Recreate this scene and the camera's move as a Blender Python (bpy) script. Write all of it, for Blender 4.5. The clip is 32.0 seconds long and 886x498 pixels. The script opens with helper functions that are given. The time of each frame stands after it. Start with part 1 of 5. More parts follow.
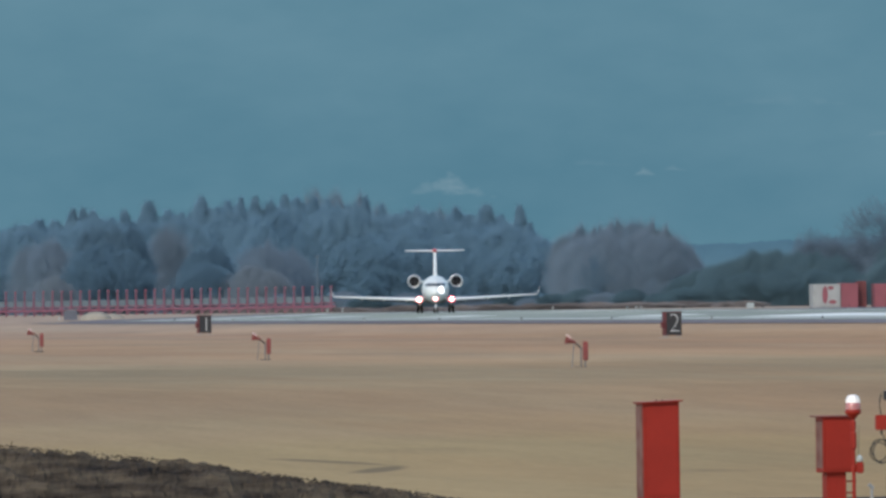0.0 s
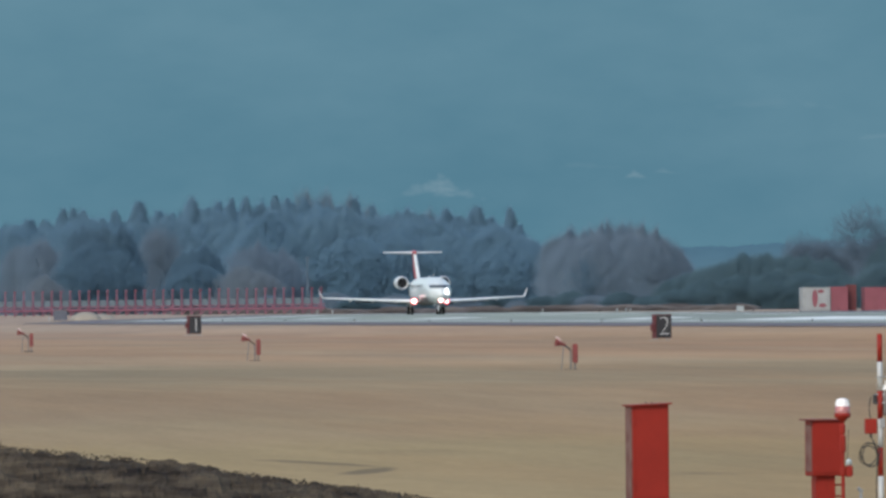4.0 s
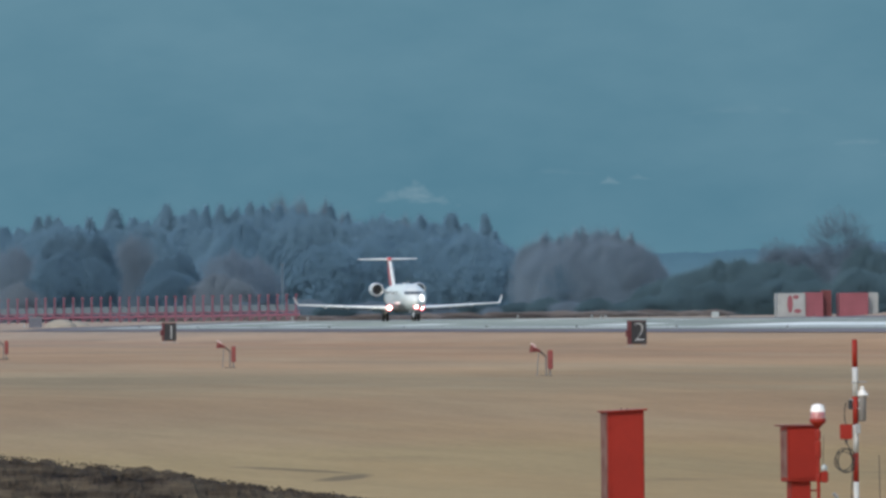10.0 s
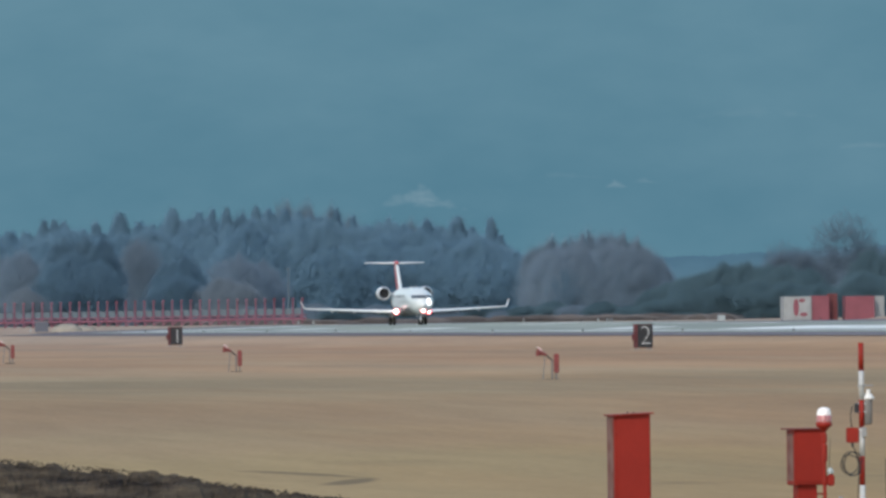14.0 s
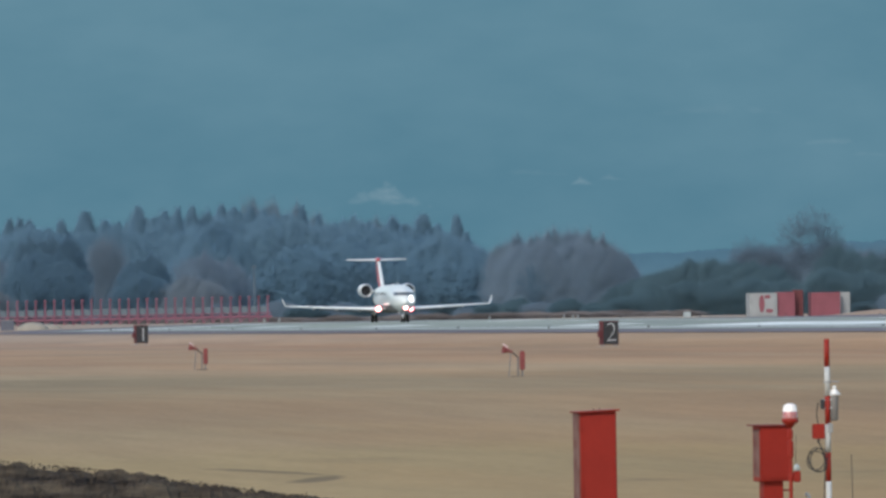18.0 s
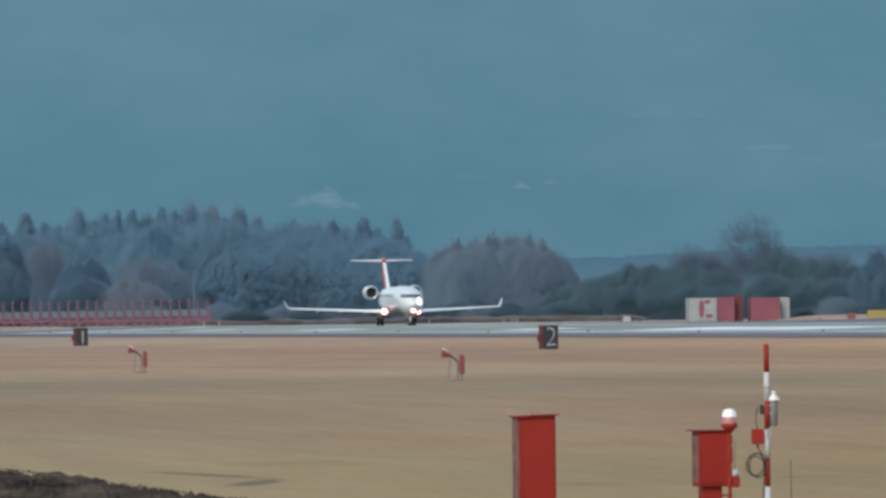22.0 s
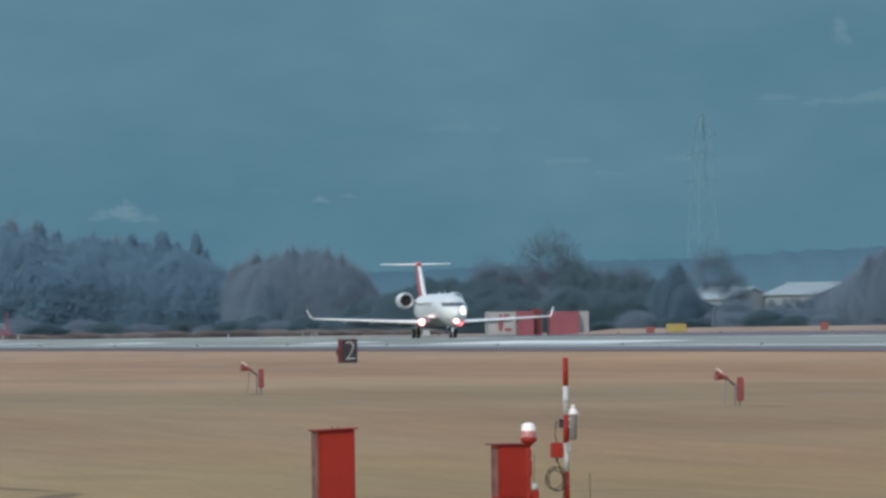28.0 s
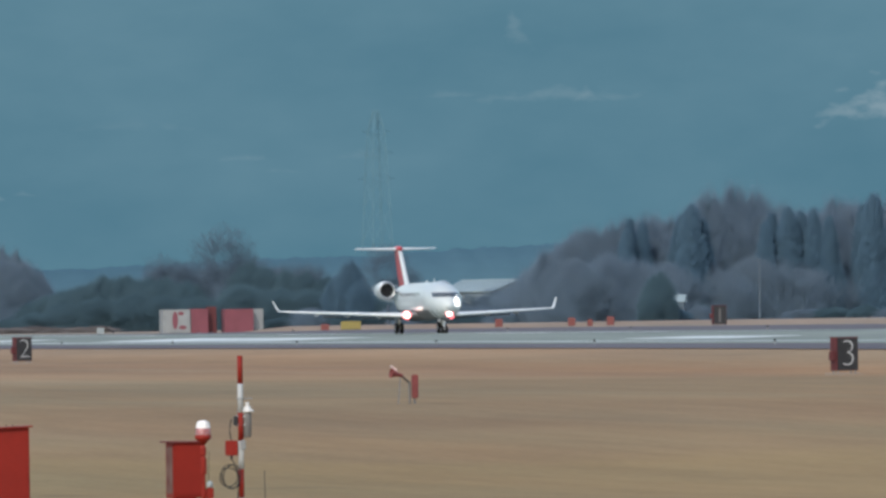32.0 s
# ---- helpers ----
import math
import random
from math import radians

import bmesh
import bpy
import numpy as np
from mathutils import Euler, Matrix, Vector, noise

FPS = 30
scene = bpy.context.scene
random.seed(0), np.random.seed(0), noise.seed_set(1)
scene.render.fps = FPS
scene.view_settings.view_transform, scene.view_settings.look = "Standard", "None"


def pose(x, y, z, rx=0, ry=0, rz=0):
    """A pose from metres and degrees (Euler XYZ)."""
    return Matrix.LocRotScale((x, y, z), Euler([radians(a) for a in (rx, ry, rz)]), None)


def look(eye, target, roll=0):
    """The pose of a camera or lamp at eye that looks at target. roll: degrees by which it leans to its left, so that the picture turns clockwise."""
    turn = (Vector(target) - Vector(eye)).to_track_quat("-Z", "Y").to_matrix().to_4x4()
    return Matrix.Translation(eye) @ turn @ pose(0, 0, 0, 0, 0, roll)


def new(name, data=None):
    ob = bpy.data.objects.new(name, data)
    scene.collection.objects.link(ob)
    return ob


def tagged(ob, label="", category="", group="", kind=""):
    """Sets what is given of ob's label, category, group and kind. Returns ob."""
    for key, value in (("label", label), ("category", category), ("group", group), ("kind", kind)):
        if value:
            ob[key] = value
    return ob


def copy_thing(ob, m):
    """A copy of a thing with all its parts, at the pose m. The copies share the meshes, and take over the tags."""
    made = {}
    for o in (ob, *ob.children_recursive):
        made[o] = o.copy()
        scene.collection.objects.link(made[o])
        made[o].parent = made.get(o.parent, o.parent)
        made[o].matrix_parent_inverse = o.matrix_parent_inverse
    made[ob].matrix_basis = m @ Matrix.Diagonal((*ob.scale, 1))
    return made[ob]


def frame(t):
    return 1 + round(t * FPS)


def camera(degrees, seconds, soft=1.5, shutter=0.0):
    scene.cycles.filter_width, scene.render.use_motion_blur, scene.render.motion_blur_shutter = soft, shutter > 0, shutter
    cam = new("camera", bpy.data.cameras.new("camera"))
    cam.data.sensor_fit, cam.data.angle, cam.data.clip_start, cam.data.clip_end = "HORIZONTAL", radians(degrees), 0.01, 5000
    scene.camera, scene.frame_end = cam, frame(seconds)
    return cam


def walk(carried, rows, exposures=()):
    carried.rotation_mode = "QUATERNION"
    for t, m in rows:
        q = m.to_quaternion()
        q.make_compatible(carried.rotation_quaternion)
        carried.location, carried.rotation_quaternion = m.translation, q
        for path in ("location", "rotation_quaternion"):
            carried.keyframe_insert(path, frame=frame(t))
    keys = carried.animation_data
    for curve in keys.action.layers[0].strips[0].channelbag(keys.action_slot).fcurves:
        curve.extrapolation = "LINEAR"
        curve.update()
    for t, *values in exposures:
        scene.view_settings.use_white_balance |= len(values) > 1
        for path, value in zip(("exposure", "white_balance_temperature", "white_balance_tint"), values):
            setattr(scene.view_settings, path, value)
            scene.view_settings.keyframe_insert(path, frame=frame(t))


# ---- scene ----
# One airfield seen through a long lens on a tripod. x runs across the runway, y along it, away from the camera.
EYE = Vector((0.0, 0.0, 4.0))
cam = camera(3.3264, 32.0, soft=3.0)

# seconds, bearing to the right of +y, pitch up, roll, all in degrees
PAN = [
    (0.0, 6.4471, 0.1997, -0.79), (0.5, 6.432, 0.1867, -0.69), (1.0, 6.4644, 0.1734, -0.61), (1.5, 6.4694, 0.1645, -0.61), (2.0, 6.4587, 0.1627, -0.61), (2.5, 6.4438, 0.1669, -0.59),
    (3.0, 6.4505, 0.1597, -0.56), (3.5, 6.4808, 0.1931, -0.54), (5.5, 6.5131, 0.2144, -0.6), (6.0, 6.5208, 0.218, -0.66), (6.5, 6.5166, 0.2302, -0.55), (7.0, 6.5588, 0.2434, -0.63),
    (7.5, 6.573, 0.2493, -0.63), (8.0, 6.5632, 0.2554, -0.49), (8.5, 6.5308, 0.2391, -0.36), (9.0, 6.5393, 0.2268, -0.35), (9.5, 6.5404, 0.2221, -0.48), (10.0, 6.5786, 0.2295, -0.67),
    (10.5, 6.5652, 0.245, -0.75), (11.0, 6.5525, 0.2379, -0.71), (11.5, 6.5502, 0.2399, -0.71), (12.0, 6.5436, 0.2327, -0.65), (12.5, 6.5601, 0.2431, -0.53), (13.0, 6.5567, 0.2314, -0.54),
    (13.5, 6.5551, 0.2424, -0.67), (15.5, 6.5667, 0.2465, -0.8), (16.0, 6.5994, 0.2575, -0.87), (16.5, 6.6212, 0.2503, -0.81), (17.0, 6.6353, 0.2572, -0.77), (17.5, 6.6623, 0.2508, -0.87),
    (18.0, 6.6853, 0.2323, -0.9), (18.5, 6.7052, 0.2173, -0.79), (19.0, 6.7448, 0.2203, -0.75), (19.5, 6.7716, 0.2203, -0.75), (20.0, 6.8088, 0.2248, -0.65), (20.5, 6.8093, 0.2407, -0.64),
    (21.0, 6.8056, 0.2348, -0.57), (21.5, 6.8521, 0.2312, -0.61), (22.0, 6.9108, 0.244, -0.68), (22.5, 6.9322, 0.2478, -0.66), (23.0, 6.9426, 0.2525, -0.62), (23.5, 6.9755, 0.2521, -0.57),
    (24.0, 7.0176, 0.2697, -0.52), (24.5, 7.0668, 0.2764, -0.58), (25.0, 7.1341, 0.2639, -0.66), (25.5, 7.2189, 0.2392, -0.53), (27.5, 7.559, 0.2924, -0.68), (28.0, 7.6656, 0.2869, -0.69),
    (28.5, 7.8358, 0.3025, -0.77), (29.0, 8.0427, 0.2952, -0.85), (29.5, 8.1979, 0.2838, -0.91), (30.0, 8.3441, 0.2696, -0.99), (30.5, 8.4639, 0.2464, -1.02), (31.0, 8.5742, 0.2464, -0.91),
    (31.5, 8.6953, 0.254, -0.86), (32.0, 8.8885, 0.262, -0.8),
]


def aim(bearing, pitch, roll):
    b, p = radians(bearing), radians(pitch)
    way = Vector((math.sin(b) * math.cos(p), math.cos(b) * math.cos(p), math.sin(p)))
    return look(EYE, EYE + 1000 * way, roll)


walk(cam, [(t, aim(b, p, r)) for t, b, p, r in PAN], [(0.0, 0.40), (13.0, 0.41), (22.0, 0.38), (28.0, 0.32), (32.0, 0.31)])

# ---- light ----
SUN_EL, SUN_AZ = 38.0, -148.0      # degrees above the horizon; bearing from +y, behind and to the left
world = bpy.data.worlds.new("sky")
scene.world = world
world.use_nodes = True
wn = world.node_tree
sky = wn.nodes.new("ShaderNodeTexSky")
sky.sky_type, sky.sun_disc = "NISHITA", False
sky.sun_elevation, sky.sun_rotation = radians(SUN_EL), radians(SUN_AZ)
sky.dust_density, sky.air_density = 1.5, 1.2
wn.nodes["Background"].inputs["Strength"].default_value = 0.15
wn.links.new(sky.outputs[0], wn.nodes["Background"].inputs["Color"])

sun = new("sun", bpy.data.lights.new("sun", "SUN"))
sun.data.energy, sun.data.angle, sun.data.color = 1.5, radians(12.0), (1.0, 0.93, 0.84)
_e, _a = radians(SUN_EL), radians(SUN_AZ)
sun.matrix_world = look((0, 0, 200), Vector((0, 0, 200)) - 100 * Vector((math.sin(_a) * math.cos(_e), math.cos(_a) * math.cos(_e), math.sin(_e))))

scene.view_settings.exposure = 0.38


# ---- materials ----
def mat(name, color, rough=0.6, metal=0.0, var=0.15, scale=3.0, fine=40.0, bump=0.0, tint=None, stretch=(1, 1, 1), coat=0.0, piece=0.0, leaf=0.0, spec=0.5):
    """A surface with blotches at one scale and grain at another; tint is the second colour of the blotches."""
    m = bpy.data.materials.new(name)
    m.use_nodes = True
    nt = m.node_tree
    p = nt.nodes["Principled BSDF"]
    p.inputs["Roughness"].default_value, p.inputs["Metallic"].default_value = rough, metal
    p.inputs["Coat Weight"].default_value, p.inputs["Specular IOR Level"].default_value = coat, spec
    geo = nt.nodes.new("ShaderNodeTexCoord")
    mp = nt.nodes.new("ShaderNodeMapping")
    mp.inputs["Scale"].default_value = stretch
    nt.links.new(geo.outputs["Object"], mp.inputs["Vector"])
    big, small = nt.nodes.new("ShaderNodeTexNoise"), nt.nodes.new("ShaderNodeTexNoise")
    for n, s, d in ((big, scale, 4), (small, fine, 3)):
        n.inputs["Scale"].default_value, n.inputs["Detail"].default_value = s, d
        nt.links.new(mp.outputs[0], n.inputs["Vector"])
    ramp = nt.nodes.new("ShaderNodeValToRGB")
    ramp.color_ramp.elements[0].position, ramp.color_ramp.elements[1].position = 0.34, 0.68
    dark = tint or tuple(c * (1 - var) for c in color)
    ramp.color_ramp.elements[0].color = (*dark, 1)
    ramp.color_ramp.elements[1].color = (*color, 1)
    nt.links.new(big.outputs[0], ramp.inputs[0])
    hsv = nt.nodes.new("ShaderNodeHueSaturation")
    rng = nt.nodes.new("ShaderNodeMapRange")
    rng.inputs["To Min"].default_value, rng.inputs["To Max"].default_value = 1 - var, 1 + var
    nt.links.new(small.outputs[0], rng.inputs["Value"])
    value = rng.outputs[0]
    if piece:
        info = nt.nodes.new("ShaderNodeObjectInfo")
        r2 = nt.nodes.new("ShaderNodeMapRange")
        r2.inputs["To Min"].default_value, r2.inputs["To Max"].default_value = 1 - piece, 1 + piece
        nt.links.new(info.outputs["Random"], r2.inputs["Value"])
        mul = nt.nodes.new("ShaderNodeMath")
        mul.operation = "MULTIPLY"
        nt.links.new(value, mul.inputs[0])
        nt.links.new(r2.outputs[0], mul.inputs[1])
        value = mul.outputs[0]
    nt.links.new(value, hsv.inputs["Value"])
    nt.links.new(ramp.outputs[0], hsv.inputs["Color"])
    nt.links.new(hsv.outputs[0], p.inputs["Base Color"])
    if bump:
        b = nt.nodes.new("ShaderNodeBump")
        b.inputs["Strength"].default_value = bump
        nt.links.new(small.outputs[0], b.inputs["Height"])
        nt.links.new(b.outputs[0], p.inputs["Normal"])
    if leaf:
        tl = nt.nodes.new("ShaderNodeBsdfTranslucent")
        nt.links.new(hsv.outputs[0], tl.inputs["Color"])
        ms = nt.nodes.new("ShaderNodeMixShader")
        ms.inputs[0].default_value = leaf
        nt.links.new(p.outputs[0], ms.inputs[1])
        nt.links.new(tl.outputs[0], ms.inputs[2])
        nt.links.new(ms.outputs[0], nt.nodes["Material Output"].inputs["Surface"])
        p.inputs["Specular IOR Level"].default_value = 0.0
    return m


def glow(name, color, strength):
    m = bpy.data.materials.new(name)
    m.use_nodes = True
    p = m.node_tree.nodes["Principled BSDF"]
    p.inputs["Base Color"].default_value = (0.9, 0.9, 0.9, 1)
    p.inputs["Emission Color"].default_value = (*color, 1)
    p.inputs["Emission Strength"].default_value = strength
    return m


RED = mat("red_paint", (0.24, 0.019, 0.012), 0.5, var=0.14, scale=1.5, fine=30, spec=0.2)
# The pale sheen on the cabinets' left sides is put into this colour.
SHEEN_RED = mat("side_sheen_red", (0.2, 0.125, 0.11), 0.7, var=0.25, scale=3, fine=30, tint=(0.12, 0.045, 0.038), spec=0.2)
DARK_CONCRETE = mat("dark_grey_concrete", (0.055, 0.052, 0.058), 0.9, var=0.3, scale=3, fine=30)
RED_FADED = mat("faded_red_paint", (0.205, 0.042, 0.042), 0.6, var=0.2, scale=2.5, fine=25)
RED_DULL = mat("dull_red_paint", (0.115, 0.026, 0.03), 0.7, var=0.25, scale=2.0, fine=20)
ORANGE = mat("orange_paint", (0.2, 0.06, 0.055), 0.5, var=0.15)
YELLOW = mat("yellow_paint", (0.27, 0.225, 0.07), 0.5, var=0.15)
WHITE = mat("white_paint", (0.66, 0.67, 0.66), 0.45, var=0.06, scale=1.0, fine=15)
# Whiter than HULL, with the glint of wings and tailplane painted in.
WING_WHITE = mat("glint_white_wing_paint", (0.76, 0.8, 0.8), 0.35, var=0.05, scale=0.5, fine=6)
# Grey of reflection and haze is put into this glass colour.
WINDSCREEN = mat("windscreen_glass", (0.085, 0.10, 0.115), 0.2, var=0.05)
# Dark grey that also takes in the shade under flaps and wings.
UNDERSIDE = mat("shaded_grey_underside_paint", (0.13, 0.135, 0.145), 0.5, var=0.1, scale=0.7, fine=8)
HULL = mat("white_aircraft_paint", (0.58, 0.63, 0.635), 0.35, var=0.04, scale=0.5, fine=6, coat=0.25)
HULL_RED = mat("red_aircraft_paint", (0.5, 0.03, 0.035), 0.32, var=0.06, scale=0.6, fine=8, coat=0.2)
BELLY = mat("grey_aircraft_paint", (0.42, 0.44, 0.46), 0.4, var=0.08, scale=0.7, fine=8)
METAL = mat("bare_metal", (0.62, 0.63, 0.64), 0.28, 1.0, var=0.1, scale=3, fine=40)
GALV = mat("galvanised_steel", (0.34, 0.35, 0.36), 0.5, 0.6, var=0.15, scale=6, fine=60)
OLD_WHITE = mat("weathered_white_paint", (0.43, 0.45, 0.455), 0.6, var=0.12, scale=2.5, fine=25)
PALE_GREY = mat("weathered_pale_grey_paint", (0.34, 0.39, 0.4), 0.7, var=0.15, scale=3, fine=25)
LEG_GREY = mat("dull_grey_steel", (0.17, 0.165, 0.16), 0.7, var=0.2, scale=4)
NUMERAL = mat("greyish_white_numeral", (0.5, 0.52, 0.53), 0.6, var=0.2, scale=5)
DARK = mat("dark_metal", (0.03, 0.03, 0.035), 0.5, 0.3, var=0.2)
BLACK = mat("black_sign_paint", (0.025, 0.026, 0.03), 0.5, var=0.25, scale=4)
RUBBER = mat("rubber", (0.02, 0.02, 0.022), 0.8, var=0.2, scale=8)
GLASS_DARK = mat("cockpit_glass", (0.02, 0.025, 0.03), 0.08, var=0.05)
GREY = mat("grey_sheet_steel", (0.27, 0.29, 0.30), 0.55, var=0.15, scale=1.5, fine=12)
# Haze is put into the blue-grey of roof, wall and panes.
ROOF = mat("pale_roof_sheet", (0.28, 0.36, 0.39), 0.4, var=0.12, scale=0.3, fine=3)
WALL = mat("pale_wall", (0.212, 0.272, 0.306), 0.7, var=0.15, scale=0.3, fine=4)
HAZED_PANE = mat("hazed_window_glass", (0.10, 0.145, 0.175), 0.35, var=0.08)
CONCRETE = mat("concrete", (0.36, 0.35, 0.32), 0.8, var=0.18, scale=2, fine=30, bump=0.2)
# The blue of distant haze is put into these trees' base colours.
CONIFER = mat("hazed_conifer_needles", (0.145, 0.261, 0.377), 0.9, var=0.05, scale=0.12, fine=1.2, tint=(0.132, 0.242, 0.347), piece=0.03, leaf=0.4)
DARK_NEEDLES = mat("hazed_evergreen_needles", (0.111, 0.201, 0.289), 0.9, var=0.05, scale=0.12, fine=1.2, tint=(0.103, 0.184, 0.266), piece=0.03, leaf=0.4)
THICKET = mat("hazed_thicket_twigs", (0.166, 0.249, 0.338), 0.9, var=0.05, scale=0.12, fine=1.2, tint=(0.159, 0.226, 0.303), piece=0.03, leaf=0.4)
BARE = mat("hazed_bare_twigs", (0.113, 0.163, 0.221), 0.9, var=0.06, scale=0.3, fine=3.0, tint=(0.101, 0.149, 0.202), piece=0.06, leaf=0.4)
BARK = mat("hazed_bark", (0.075, 0.105, 0.145), 0.9, var=0.2, scale=0.8, fine=6, piece=0.1)
SHRUB = mat("hazed_shrub_leaves", (0.103, 0.173, 0.219), 0.9, var=0.05, scale=0.12, fine=1.2, tint=(0.091, 0.160, 0.205), piece=0.04, leaf=0.4)
PALE_SCRUB = mat("hazed_pale_scrub", (0.135, 0.180, 0.230), 0.9, var=0.06, scale=0.2, fine=2.0, piece=0.06, leaf=0.2)
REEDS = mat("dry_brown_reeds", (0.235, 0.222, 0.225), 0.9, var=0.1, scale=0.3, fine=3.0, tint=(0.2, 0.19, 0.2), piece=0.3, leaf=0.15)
FAR_WOOD = mat("hazed_distant_woods", (0.078, 0.152, 0.196), 0.95, var=0.06, scale=0.02, fine=0.3, spec=0.0)
SOIL = mat("turned_soil", (0.092, 0.075, 0.054), 0.98, var=0.4, scale=4.6, fine=26, bump=0.3, tint=(0.018, 0.015, 0.0135), stretch=(0.4, 0.35, 2.6), spec=0.05)
DEAD_GRASS = mat("dead_grass_blades", (0.075, 0.06, 0.043), 0.95, var=0.3, scale=2, fine=10, spec=0.1)
# Heat shimmer and reflected sky are painted in as pale streaks and tone.
RUNWAY = mat("shimmer_streaked_asphalt", (0.30, 0.335, 0.285), 0.85, var=0.14, scale=0.22, fine=1.5, tint=(0.20, 0.232, 0.212), stretch=(1, 0.04, 1), spec=0.15)
SHOULDER = mat("shoulder_asphalt", (0.15, 0.14, 0.155), 0.9, var=0.2, scale=0.08, fine=2.0, stretch=(1, 0.2, 1), spec=0.2)
MARKING = mat("runway_marking_paint", (0.80, 0.82, 0.80), 0.6, var=0.18, scale=0.05, fine=0.6, tint=(0.40, 0.45, 0.43), stretch=(1, 0.35, 1), spec=0.3)
LAMP = glow("landing_lamp", (1.0, 0.93, 0.85), 8.0)
# Sun glint on the nose, made as a glowing surface.
NOSE_GLINT = glow("nose_glint_glow", (1.0, 0.98, 0.95), 1.4)
LAMP_WARM = glow("warm_lamp", (1.0, 0.72, 0.4), 3.0)
# Red halo round the lamps, made as a glowing ring.
HALO_RED = glow("lamp_red_halo", (1.0, 0.02, 0.03), 1.6)


def grass_material():
    m = bpy.data.materials.new("dry_winter_grass")
    m.use_nodes = True
    nt = m.node_tree
    p = nt.nodes["Principled BSDF"]
    p.inputs["Roughness"].default_value = 0.95
    p.inputs["Specular IOR Level"].default_value = 0.1
    tc = nt.nodes.new("ShaderNodeTexCoord")

    def noise_at(sx, sy, detail=4, off=0.0):
        mp = nt.nodes.new("ShaderNodeMapping")
        mp.inputs["Scale"].default_value = (sx, sy, 1)
        mp.inputs["Location"].default_value = (off, off * 0.7, 0)
        mp.inputs["Rotation"].default_value = (0, 0, radians(-4))
        nt.links.new(tc.outputs["Object"], mp.inputs["Vector"])
        n = nt.nodes.new("ShaderNodeTexNoise")
        n.inputs["Scale"].default_value, n.inputs["Detail"].default_value = 1.0, detail
        nt.links.new(mp.outputs[0], n.inputs["Vector"])
        return n.outputs[0]

    def ramp(fac, stops):
        r = nt.nodes.new("ShaderNodeValToRGB")
        r.color_ramp.elements[0].position, r.color_ramp.elements[0].color = stops[0][0], (*stops[0][1], 1)
        r.color_ramp.elements[1].position, r.color_ramp.elements[1].color = stops[-1][0], (*stops[-1][1], 1)
        for pos, c in stops[1:-1]:
            e = r.color_ramp.elements.new(pos)
            e.color = (*c, 1)
        nt.links.new(fac, r.inputs[0])
        return r.outputs[0]

    def mix(a, b, fac, mode="MIX"):
        x = nt.nodes.new("ShaderNodeMix")
        x.data_type, x.blend_type = "RGBA", mode
        if isinstance(fac, float):
            x.inputs[0].default_value = fac
        else:
            nt.links.new(fac, x.inputs[0])
        nt.links.new(a, x.inputs[6])
        nt.links.new(b, x.inputs[7])
        return x.outputs[2]

    # tone bands along y, with the shade of the slope near y 455 painted in, greyer far off, and reddish grass towards
    # the runway
    sep = nt.nodes.new("ShaderNodeSeparateXYZ")
    nt.links.new(tc.outputs["Object"], sep.inputs[0])

    def calc(op, a, b):
        n = nt.nodes.new("ShaderNodeMath")
        n.operation = op
        for k, v in enumerate((a, b)):
            if isinstance(v, float):
                n.inputs[k].default_value = v
            else:
                nt.links.new(v, n.inputs[k])
        return n.outputs[0]

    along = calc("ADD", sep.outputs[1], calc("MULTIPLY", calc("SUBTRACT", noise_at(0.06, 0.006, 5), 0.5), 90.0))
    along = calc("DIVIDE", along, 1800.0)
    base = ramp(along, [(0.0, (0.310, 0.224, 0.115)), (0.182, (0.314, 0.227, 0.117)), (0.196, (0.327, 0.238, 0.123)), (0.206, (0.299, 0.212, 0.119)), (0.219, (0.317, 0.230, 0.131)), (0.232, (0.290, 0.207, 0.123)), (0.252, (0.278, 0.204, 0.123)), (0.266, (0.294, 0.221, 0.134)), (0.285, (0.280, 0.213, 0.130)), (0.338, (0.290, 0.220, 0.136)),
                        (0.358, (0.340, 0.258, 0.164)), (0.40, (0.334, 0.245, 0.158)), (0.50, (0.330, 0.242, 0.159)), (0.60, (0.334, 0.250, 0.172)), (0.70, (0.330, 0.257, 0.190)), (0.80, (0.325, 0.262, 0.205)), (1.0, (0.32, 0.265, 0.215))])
    # redder grass in patches, and along the runway
    tan_red = ramp(noise_at(0.09, 0.006, 5, 40.0), [(0.36, (0.96, 1.0, 1.02)), (0.64, (1.06, 0.96, 0.91))])
    c = mix(base, tan_red, 0.8, "MULTIPLY")
    across = calc("ADD", sep.outputs[0], calc("MULTIPLY", calc("SUBTRACT", noise_at(0.05, 0.005, 4, 29.0), 0.5), 16.0))
    runway_side = ramp(calc("DIVIDE", across, 200.0), [(0.175, (1.0, 1.0, 1.02)), (0.25, (0.95, 0.95, 0.96)), (0.40, (0.98, 0.95, 0.94)), (0.48, (1.0, 0.92, 0.88)), (0.60, (0.90, 0.83, 0.80)), (0.635, (0.98, 0.86, 0.78)), (0.675, (1.06, 1.0, 0.95)), (0.72, (1.02, 0.99, 0.99))])
    c = mix(c, runway_side, 1.0, "MULTIPLY")
    blot = ramp(noise_at(0.10, 0.014, 5, 17.0), [(0.3, (0.82, 0.83, 0.84)), (0.7, (1.16, 1.15, 1.12))])
    c = mix(c, blot, 0.75, "MULTIPLY")
    tuft = ramp(noise_at(0.9, 0.07, 5, 11.0), [(0.3, (0.84, 0.83, 0.80)), (0.7, (1.12, 1.12, 1.10))])
    c = mix(c, tuft, 0.5, "MULTIPLY")
    grain = ramp(noise_at(6.0, 0.8, 4, 5.0), [(0.25, (0.82, 0.82, 0.8)), (0.75, (1.15, 1.15, 1.13))])
